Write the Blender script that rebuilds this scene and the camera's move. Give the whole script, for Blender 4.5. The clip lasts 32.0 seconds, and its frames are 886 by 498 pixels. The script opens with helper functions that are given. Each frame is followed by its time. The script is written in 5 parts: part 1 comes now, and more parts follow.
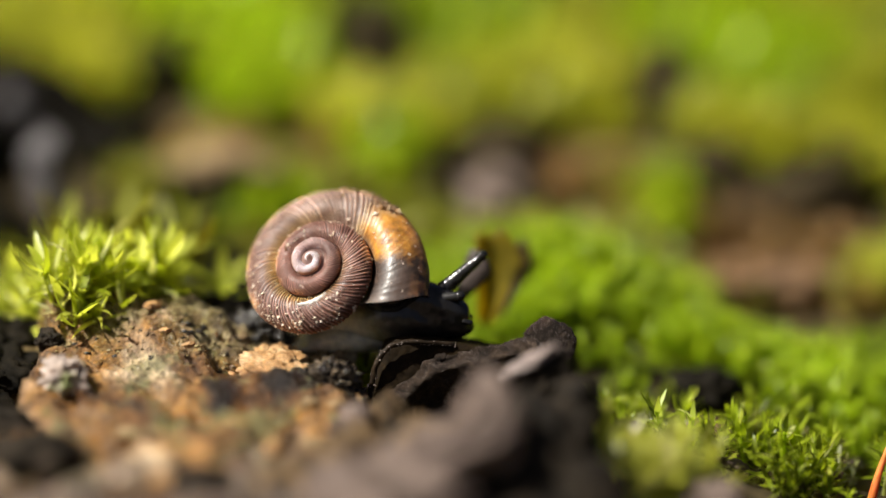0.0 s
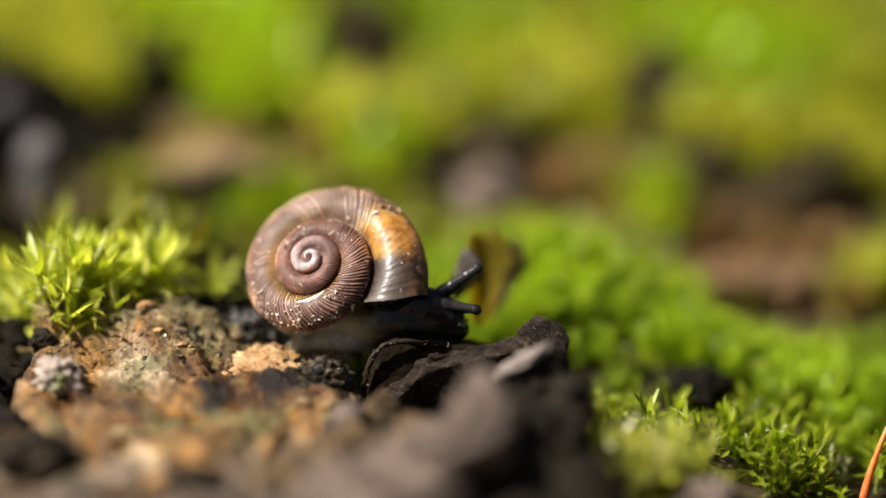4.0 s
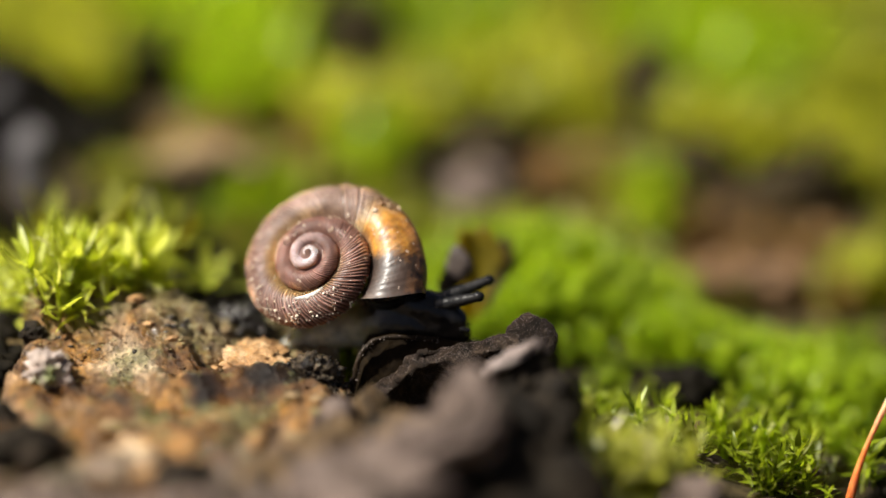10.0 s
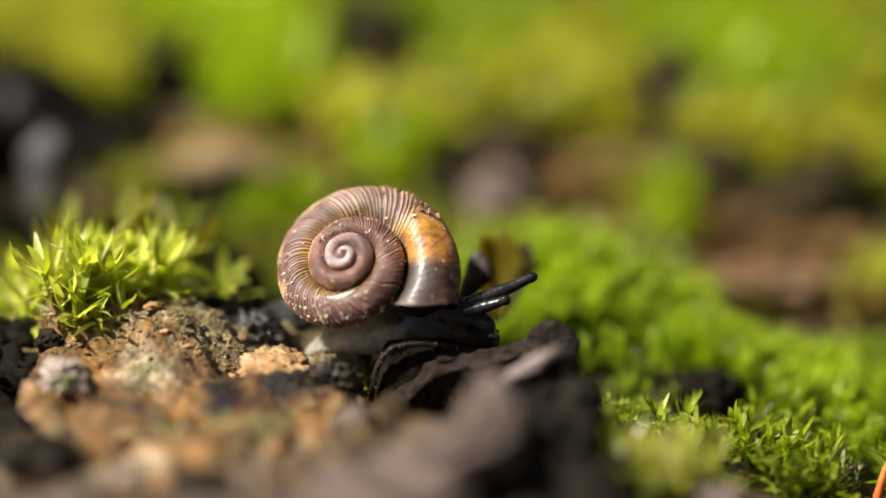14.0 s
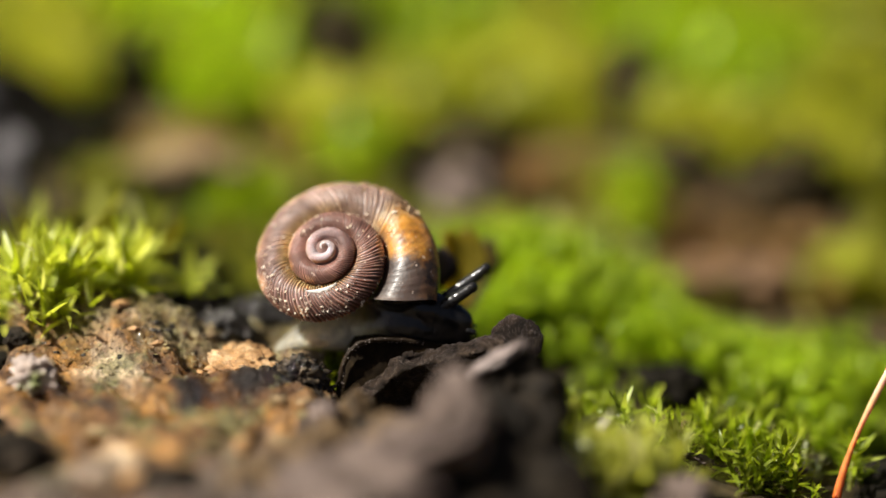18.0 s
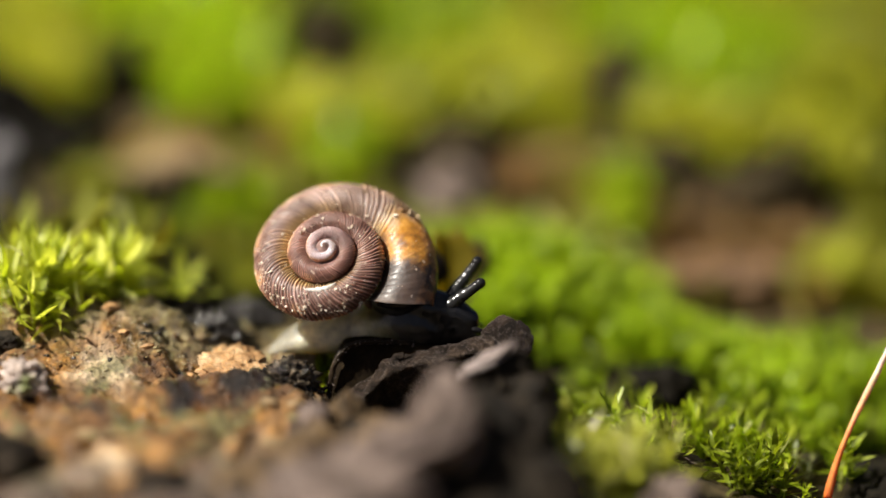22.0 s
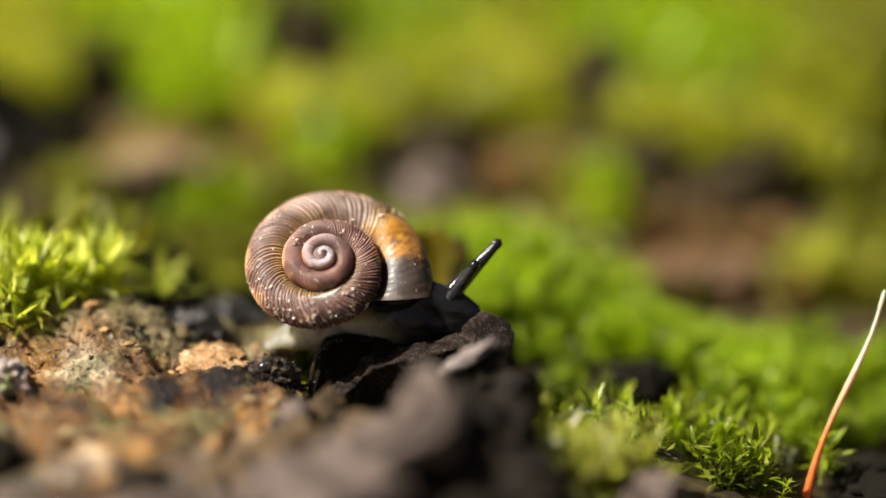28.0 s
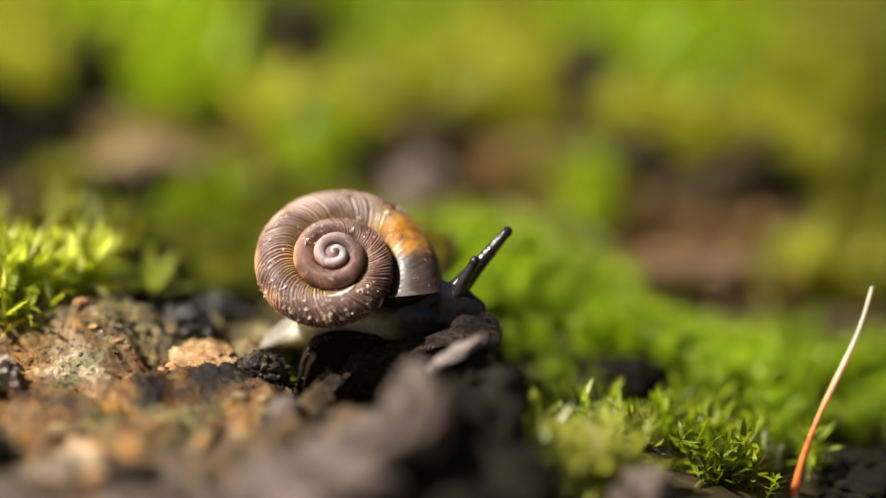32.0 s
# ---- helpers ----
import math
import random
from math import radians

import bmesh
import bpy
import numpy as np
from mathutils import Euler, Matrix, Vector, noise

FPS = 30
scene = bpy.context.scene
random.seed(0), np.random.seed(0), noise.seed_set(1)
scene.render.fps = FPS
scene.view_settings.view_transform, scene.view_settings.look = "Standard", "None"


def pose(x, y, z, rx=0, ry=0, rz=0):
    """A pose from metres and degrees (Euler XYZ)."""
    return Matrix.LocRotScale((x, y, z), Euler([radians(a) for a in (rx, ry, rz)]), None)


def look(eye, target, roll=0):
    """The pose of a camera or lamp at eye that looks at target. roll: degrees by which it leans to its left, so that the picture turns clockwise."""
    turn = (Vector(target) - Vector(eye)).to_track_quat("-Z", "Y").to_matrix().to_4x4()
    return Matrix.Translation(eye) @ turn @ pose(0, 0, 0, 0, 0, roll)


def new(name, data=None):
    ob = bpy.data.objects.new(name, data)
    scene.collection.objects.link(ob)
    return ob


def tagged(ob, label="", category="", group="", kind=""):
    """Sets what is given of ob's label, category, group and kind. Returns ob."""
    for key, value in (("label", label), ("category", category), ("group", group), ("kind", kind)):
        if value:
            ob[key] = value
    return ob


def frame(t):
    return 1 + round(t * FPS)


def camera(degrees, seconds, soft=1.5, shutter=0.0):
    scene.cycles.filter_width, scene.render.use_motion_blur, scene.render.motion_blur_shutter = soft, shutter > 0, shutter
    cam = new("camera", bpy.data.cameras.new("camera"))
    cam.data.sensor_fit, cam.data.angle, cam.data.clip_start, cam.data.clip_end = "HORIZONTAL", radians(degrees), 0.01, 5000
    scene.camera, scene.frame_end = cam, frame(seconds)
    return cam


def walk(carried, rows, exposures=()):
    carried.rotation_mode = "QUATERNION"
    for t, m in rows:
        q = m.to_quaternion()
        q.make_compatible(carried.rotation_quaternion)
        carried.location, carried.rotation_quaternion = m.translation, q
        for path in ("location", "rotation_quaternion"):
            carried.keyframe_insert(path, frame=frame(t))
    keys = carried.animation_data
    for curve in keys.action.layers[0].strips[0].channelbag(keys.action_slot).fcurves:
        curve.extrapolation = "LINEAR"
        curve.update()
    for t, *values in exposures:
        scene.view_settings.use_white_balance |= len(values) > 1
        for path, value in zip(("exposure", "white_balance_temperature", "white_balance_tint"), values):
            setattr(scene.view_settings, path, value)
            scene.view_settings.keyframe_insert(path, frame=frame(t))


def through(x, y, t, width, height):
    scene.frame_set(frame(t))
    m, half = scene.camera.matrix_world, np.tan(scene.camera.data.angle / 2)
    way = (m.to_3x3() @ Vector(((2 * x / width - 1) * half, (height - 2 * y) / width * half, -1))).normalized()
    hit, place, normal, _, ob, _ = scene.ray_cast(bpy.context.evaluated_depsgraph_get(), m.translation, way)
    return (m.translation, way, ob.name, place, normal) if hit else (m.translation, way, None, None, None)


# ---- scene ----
cam = camera(16, 32.0)
cam.data.dof.use_dof = True
cam.data.dof.focus_distance = 0.1207
cam.data.dof.aperture_fstop = 10.6
# seconds, eye, target, roll
PATH = [
    (0.0, (0.000000, -0.117002, 0.033672), (0.000075, -0.000580, 0.004589), -0.24),
    (0.5, (0.000000, -0.116976, 0.033665), (-0.000013, -0.000544, 0.004622), -0.31),
    (1.0, (0.000000, -0.116904, 0.033648), (-0.000156, -0.000462, 0.004644), -0.25),
    (1.5, (0.000000, -0.116807, 0.033623), (-0.000241, -0.000364, 0.004623), -0.19),
    (2.0, (0.000000, -0.116838, 0.033631), (-0.000234, -0.000396, 0.004630), -0.19),
    (2.5, (0.000000, -0.116887, 0.033643), (-0.000119, -0.000452, 0.004609), -0.27),
    (3.0, (0.000000, -0.116841, 0.033632), (-0.000122, -0.000406, 0.004603), -0.26),
    (3.5, (0.000000, -0.117044, 0.033682), (0.000120, -0.000625, 0.004585), -0.33),
    (5.5, (0.000000, -0.117810, 0.033873), (0.000722, -0.001391, 0.004788), -0.27),
    (6.0, (0.000000, -0.117715, 0.033850), (0.000703, -0.001302, 0.004738), -0.25),
    (6.5, (0.000000, -0.117747, 0.033858), (0.000798, -0.001344, 0.004710), -0.06),
    (7.0, (0.000000, -0.117720, 0.033851), (0.000869, -0.001352, 0.004564), 0.08),
    (7.5, (0.000000, -0.117636, 0.033830), (0.000767, -0.001254, 0.004594), 0.06),
    (8.0, (0.000000, -0.117641, 0.033831), (0.000729, -0.001241, 0.004668), 0.24),
    (8.5, (0.000000, -0.117656, 0.033835), (0.000678, -0.001263, 0.004643), 0.34),
    (9.0, (0.000000, -0.117625, 0.033827), (0.000692, -0.001236, 0.004618), 0.28),
    (9.5, (0.000000, -0.117614, 0.033824), (0.000699, -0.001222, 0.004626), 0.21),
    (10.0, (0.000000, -0.117633, 0.033829), (0.000729, -0.001250, 0.004598), 0.18),
    (10.5, (0.000000, -0.117538, 0.033805), (0.000695, -0.001150, 0.004592), 0.13),
    (11.0, (0.000000, -0.117107, 0.033698), (0.000015, -0.000675, 0.004653), 0.22),
    (11.5, (0.000000, -0.116882, 0.033642), (-0.000169, -0.000432, 0.004671), 0.25),
    (12.0, (0.000000, -0.116685, 0.033593), (-0.000172, -0.000239, 0.004605), 0.15),
    (12.5, (0.000000, -0.116537, 0.033556), (-0.000091, -0.000089, 0.004574), 0.10),
    (13.0, (0.000000, -0.116443, 0.033533), (-0.000001, -0.000008, 0.004502), 0.00),
    (13.5, (0.000000, -0.116444, 0.033533), (0.000045, -0.000012, 0.004490), -0.06),
    (14.0, (0.000000, -0.116334, 0.033505), (-0.000004, 0.000105, 0.004488), -0.08),
    (14.5, (0.000000, -0.116328, 0.033504), (-0.000016, 0.000115, 0.004501), -0.04),
    (16.5, (0.000000, -0.116859, 0.033636), (0.000721, -0.000463, 0.004456), -0.28),
    (17.0, (0.000000, -0.117123, 0.033702), (0.000875, -0.000726, 0.004528), -0.27),
    (17.5, (0.000000, -0.117488, 0.033793), (0.001260, -0.001089, 0.004641), -0.30),
    (18.0, (0.000000, -0.117549, 0.033808), (0.001321, -0.001153, 0.004648), -0.31),
    (18.5, (0.000000, -0.117510, 0.033798), (0.001334, -0.001110, 0.004655), -0.41),
    (19.0, (0.000000, -0.117560, 0.033811), (0.001492, -0.001173, 0.004626), -0.52),
    (19.5, (0.000000, -0.117573, 0.033814), (0.001610, -0.001196, 0.004594), -0.49),
    (20.0, (0.000000, -0.117493, 0.033794), (0.001577, -0.001109, 0.004598), -0.56),
    (20.5, (0.000000, -0.117386, 0.033768), (0.001473, -0.001004, 0.004558), -0.47),
    (21.0, (0.000000, -0.117459, 0.033786), (0.001447, -0.001066, 0.004621), -0.44),
    (21.5, (0.000000, -0.117480, 0.033791), (0.001585, -0.001076, 0.004678), -0.47),
    (22.0, (0.000000, -0.117555, 0.033810), (0.001708, -0.001152, 0.004698), -0.54),
    (22.5, (0.000000, -0.117553, 0.033809), (0.001763, -0.001151, 0.004699), -0.59),
    (23.0, (0.000000, -0.117535, 0.033805), (0.001735, -0.001136, 0.004677), -0.60),
    (23.5, (0.000000, -0.117486, 0.033793), (0.001710, -0.001086, 0.004669), -0.60),
    (24.0, (0.000000, -0.117458, 0.033786), (0.001684, -0.001063, 0.004643), -0.51),
    (24.5, (0.000000, -0.117459, 0.033786), (0.001674, -0.001065, 0.004639), -0.47),
    (25.0, (0.000000, -0.117508, 0.033798), (0.001727, -0.001110, 0.004669), -0.58),
    (25.5, (0.000000, -0.117468, 0.033788), (0.001818, -0.001071, 0.004657), -0.64),
    (27.5, (0.000000, -0.117666, 0.033838), (0.002273, -0.001307, 0.004589), -0.56),
    (28.0, (0.000000, -0.117798, 0.033870), (0.002447, -0.001439, 0.004635), -0.70),
    (28.5, (0.000000, -0.117820, 0.033876), (0.002464, -0.001464, 0.004633), -0.76),
    (29.0, (0.000000, -0.117832, 0.033879), (0.002520, -0.001479, 0.004627), -0.79),
    (29.5, (0.000000, -0.117767, 0.033863), (0.002522, -0.001418, 0.004595), -0.84),
    (30.0, (0.000000, -0.117717, 0.033850), (0.002510, -0.001367, 0.004587), -0.78),
    (30.5, (0.000000, -0.117733, 0.033854), (0.002473, -0.001383, 0.004584), -0.71),
    (31.0, (0.000000, -0.117764, 0.033862), (0.002518, -0.001420, 0.004572), -0.75),
    (31.5, (0.000000, -0.117968, 0.033913), (0.002902, -0.001641, 0.004596), -0.79),
    (32.0, (0.000000, -0.118077, 0.033940), (0.002867, -0.001761, 0.004577), -0.70),
]
walk(cam, [(t, look(eye, target, roll)) for t, eye, target, roll in PATH])

# ---- world, sun, exposure ----
SUN_DIR = Vector((-0.6, -0.19, 0.78)).normalized()
world = bpy.data.worlds.new("world")
scene.world = world
world.use_nodes = True
wn, wl = world.node_tree.nodes, world.node_tree.links
sky = wn.new("ShaderNodeTexSky")
sky.sky_type, sky.sun_disc = "NISHITA", False
sky.dust_density, sky.air_density = 5.0, 0.5
sky.sun_elevation = math.asin(SUN_DIR.z)
sky.sun_rotation = math.atan2(SUN_DIR.x, SUN_DIR.y)
wl.new(sky.outputs["Color"], wn["Background"].inputs["Color"])
wn["Background"].inputs["Strength"].default_value = 0.031
sun = new("sun", bpy.data.lights.new("sun", "SUN"))
sun.data.energy, sun.data.angle, sun.data.color = 5.0, radians(0.6), (1.0, 0.945, 0.85)
sun.matrix_world = look(SUN_DIR * 0.5, (0, 0, 0))
scene.view_settings.exposure = 0.7

# ---- helpers for meshes, all lengths in millimetres ----
MM = 0.001


def mesh_of(name, verts, faces, material, smooth=True):
    data = bpy.data.meshes.new(name)
    data.from_pydata([tuple(float(c) * MM for c in v) for v in verts], [], [tuple(int(i) for i in f) for f in faces])
    data.materials.append(material)
    if smooth:
        data.polygons.foreach_set("use_smooth", [True] * len(data.polygons))
    data.update()
    return data


def mesh_of_triangles(name, verts, tris, material):
    """A large mesh straight from arrays."""
    data = bpy.data.meshes.new(name)
    data.vertices.add(len(verts))
    data.vertices.foreach_set("co", (np.asarray(verts) * MM).astype(np.float32).ravel())
    data.loops.add(len(tris) * 3)
    data.loops.foreach_set("vertex_index", np.asarray(tris, dtype=np.int32).ravel())
    data.polygons.add(len(tris))
    data.polygons.foreach_set("loop_start", np.arange(0, len(tris) * 3, 3, dtype=np.int32))
    data.polygons.foreach_set("use_smooth", np.ones(len(tris), dtype=bool))
    data.materials.append(material)
    data.update(calc_edges=True)
    data.validate()
    return data


def part(name, data, parent=None, label="", at=(0, 0, 0), turn=(0, 0, 0)):
    ob = new(name, data)
    ob.parent = parent
    ob.matrix_basis = pose(at[0] * MM, at[1] * MM, at[2] * MM, *turn)
    return tagged(ob, label)


def empty(name, at, label, category, group="", kind=""):
    ob = new(name)
    ob.empty_display_size = 0.001
    ob.matrix_basis = pose(at[0] * MM, at[1] * MM, at[2] * MM)
    return tagged(ob, label, category, group, kind)


def smooth01(v):
    v = np.clip(v, 0, 1)
    return v * v * (3 - 2 * v)


def wave(x, y, size, seed, octaves=3):
    """Smooth uneven field, about -1 to 1, with features of that size."""
    rng = np.random.RandomState(seed)
    out, amp, total = 0.0, 1.0, 0.0
    for _ in range(octaves):
        layer = 0.0
        for _ in range(5):
            a, p = rng.uniform(0, 2 * math.pi, 2)
            k = 2 * math.pi / (size * rng.uniform(0.8, 1.6))
            layer = layer + np.sin(k * (x * math.cos(a) + y * math.sin(a)) + p)
        out, total = out + amp * layer / 2.6, total + amp
        amp, size = amp * 0.5, size * 0.47
    return out / total


def bump(x, y, cx, cy, rx, ry):
    return np.exp(-((x - cx) / rx) ** 2 - ((y - cy) / ry) ** 2)


def ground_h(x, y):
    """Height of the soil in mm."""
    x, y = np.asarray(x, float), np.asarray(y, float)
    z = -2.6 + 0 * x
    z = z + 3.2 * smooth01((-4 - x) / 5) * np.exp(-((y - 4) / 6) ** 2)
    z = z + 3.3 * bump(x, y, 5.0, 11.5, 6.0, 5.0) + 1.2 * bump(x, y, -2, 14, 5, 4)
    z = z - 0.2 * np.clip(x - 7, 0, 10) * np.exp(-((y + 1) / 10) ** 2) - 1.0 * smooth01((x - 3) / 4) * np.exp(-((y + 8) / 9) ** 2)
    # the bank behind: steep at its foot, flatter above
    z = z + np.interp(y, [10, 14.0, 16.0, 17.3, 18.5, 19.6, 21.1, 23.0, 26.7, 31.0, 35.6, 41.0, 52.0, 65.8, 80, 105], [0, 0.0, 0.27, 0.72, 1.76, 2.77, 4.07, 5.63, 7.46, 9.45, 10.63, 11.99, 14.03, 15.02, 15.98, 15.72])
    rough = 0.25 + 0.9 * smooth01((y - 14) / 20)
    far = 1 - smooth01((np.hypot(x, y) - 200) / 200)
    z = z - 1.6 * bump(x, y, -6.5, 5, 2.2, 3.0) - 1.2 * bump(x, y, 20, 0, 3, 6) - 1.11 * bump(x, y, 2.3, 22.2, 3.2, 1.5) - 1.36 * bump(x, y, 9.5, 25.7, 2.3, 3.2) - 1.34 * bump(x, y, -2.2, 29.4, 2.7, 2.7)
    return z + far * rough * wave(x, y, 14, 3) + far * 0.12 * wave(x, y, 2.2, 5)


def wood_h(x, y):
    """Height of the rotten wood's face in mm."""
    x, y = np.asarray(x, float), np.asarray(y, float)
    z = np.interp(y, [-40, -26, -12, -6, -2.2, 1.2, 2.4, 5, 9], [-4.5, -3.2, -1.4, -0.7, 0.15, 1.85, 2.0, 1.1, -2.5])
    z = z - 1.15 * smooth01((x + 11) / 3.5) * smooth01((y + 3) / 3) - 0.5 * smooth01((x + 5) / 3)
    near = smooth01((y + 14) / 8)
    z = z + 0.45 * wave(x, y, 5, 11) + 0.16 * wave(x * 0.6, y, 1.7, 12) + (1 - near) * 0.5 * wave(x, y, 3, 16)
    crust = smooth01((y + 2.2 + 1.2 * wave(x, y, 4, 18)) / 1.5)
    z = z + 0.19 * wave(x, y, 1.1, 21) + 0.1 * wave(x, y, 0.45, 19) * smooth01((y + 9) / 4) + (1 - near) * 0.35 * wave(x, y, 1.6, 20)
    z = z + crust * (0.1 * wave(x, y, 0.7, 13) - 0.3 * smooth01((wave(x, y, 1.1, 17) - 0.4) / 0.25))
    z = z - 1.1 * bump(x, y, -5.4, 2.3, 1.4, 1.3)
    edge = smooth01((x + 16.2 + 1.2 * wave(x * 0, y, 4, 14) - 6 * smooth01((-4 - y) / 4) * -1) / 1.2) * smooth01((-2.3 + 0.7 * wave(x * 0 + 3, y, 3, 15) - x) / 1.2)
    return z * edge + (1 - edge) * -5.0


def support_h(x, y):
    return np.maximum(ground_h(x, y), wood_h(x, y))


# ---- materials ----
def material(name):
    m = bpy.data.materials.new(name)
    m.use_nodes = True
    return m, m.node_tree.nodes, m.node_tree.links, m.node_tree.nodes["Principled BSDF"]


def noise_node(n, l, size, detail=4.0, rough=0.6, warp=0.0):
    """Noise with features of that size in mm, on the object's own space."""
    co = n.new("ShaderNodeTexCoord")
    t = n.new("ShaderNodeTexNoise")
    t.inputs["Scale"].default_value = 1000.0 / size
    t.inputs["Detail"].default_value, t.inputs["Roughness"].default_value = detail, rough
    t.inputs["Distortion"].default_value = warp
    l.new(co.outputs["Object"], t.inputs["Vector"])
    return t.outputs["Fac"]


def ramp(n, l, fac, stops):
    r = n.new("ShaderNodeValToRGB")
    while len(r.color_ramp.elements) < len(stops):
        r.color_ramp.elements.new(0.5)
    for e, (p, c) in zip(r.color_ramp.elements, stops):
        e.position, e.color = p, (*c, 1)
    l.new(fac, r.inputs["Fac"])
    return r.outputs["Color"]


def mix(n, l, fac, a, b, mode="MIX"):
    m = n.new("ShaderNodeMix")
    m.data_type, m.blend_type = "RGBA", mode
    for sock, v in ((m.inputs["Factor"], fac), (m.inputs["A"], a), (m.inputs["B"], b)):
        if isinstance(v, (int, float)):
            sock.default_value = v
        elif isinstance(v, tuple):
            sock.default_value = (*v, 1)
        else:
            l.new(v, sock)
    return m.outputs["Result"]


def relief(n, l, p, fac, depth, strength=1.0):
    b = n.new("ShaderNodeBump")
    b.inputs["Strength"].default_value, b.inputs["Distance"].default_value = strength, depth * MM
    l.new(fac, b.inputs["Height"])
    l.new(b.outputs["Normal"], p.inputs["Normal"])


def rough_matter(name, stops, size, fine, roughness, depth, tint=None, gloss=0.5):
    """Soil, wood, stone: a ramp over coarse noise, darker and lighter grain over it, fine relief."""
    m, n, l, p = material(name)
    coarse, grain = noise_node(n, l, size, 5, 0.65, 0.6), noise_node(n, l, fine, 6, 0.7)
    col = ramp(n, l, coarse, stops)
    g = ramp(n, l, grain, [(0.25, (0.35, 0.33, 0.31)), (0.5, (0.95, 0.95, 0.95)), (0.75, (1.6, 1.55, 1.45))])
    col = mix(n, l, 0.85, col, g, "MULTIPLY")
    if tint:
        patch = ramp(n, l, noise_node(n, l, size * 1.7, 3, 0.5), [(0.57, (0, 0, 0)), (0.68, (1, 1, 1))])
        col = mix(n, l, patch, col, tint)
    l.new(col, p.inputs["Base Color"])
    p.inputs["Roughness"].default_value = roughness
    p.inputs["Specular IOR Level"].default_value = gloss
    relief(n, l, p, grain, depth)
    return m


def leafy(name, dark, bright, pale, through=0.5, gloss=0.35, size=8.0, vary=0.0):
    """Thin moss leaves: gloss over diffuse, with light coming through."""
    m, n, l, p = material(name)
    isl = n.new("ShaderNodeNewGeometry").outputs["Random Per Island"]
    info = n.new("ShaderNodeObjectInfo").outputs["Random"]
    add = n.new("ShaderNodeMath")
    add.operation = "FRACT"
    both = n.new("ShaderNodeMath")
    both.operation = "ADD"
    l.new(isl, both.inputs[0])
    l.new(info, both.inputs[1])
    l.new(both.outputs[0], add.inputs[0])
    col = ramp(n, l, add.outputs[0], [(0.0, dark), (0.45, bright), (0.85, bright), (1.0, pale)])
    patch = ramp(n, l, noise_node(n, l, size, 3), [(0.3, (0.6, 0.62, 0.5)), (0.7, (1.25, 1.2, 1.1))])
    col = mix(n, l, 1.0, col, patch, "MULTIPLY")
    if vary:
        each = ramp(n, l, info, [(0.0, (1 - vary, 1 - vary, 1 - vary)), (1.0, (1 + 0.4 * vary, 1 + 0.4 * vary, 1 + 0.5 * vary))])
        col = mix(n, l, 1.0, col, each, "MULTIPLY")
    l.new(col, p.inputs["Base Color"])
    p.inputs["Roughness"].default_value = gloss
    tr = n.new("ShaderNodeBsdfTranslucent")
    l.new(mix(n, l, 1.0, col, (1.5, 1.45, 0.8), "MULTIPLY"), tr.inputs["Color"])
    sh = n.new("ShaderNodeMixShader")
    sh.inputs["Fac"].default_value = through
    l.new(p.outputs["BSDF"], sh.inputs[1])
    l.new(tr.outputs["BSDF"], sh.inputs[2])
    l.new(sh.outputs["Shader"], n["Material Output"].inputs["Surface"])
    return m


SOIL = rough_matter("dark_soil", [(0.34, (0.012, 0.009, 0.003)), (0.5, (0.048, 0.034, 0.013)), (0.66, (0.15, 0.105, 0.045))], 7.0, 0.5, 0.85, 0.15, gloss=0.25)


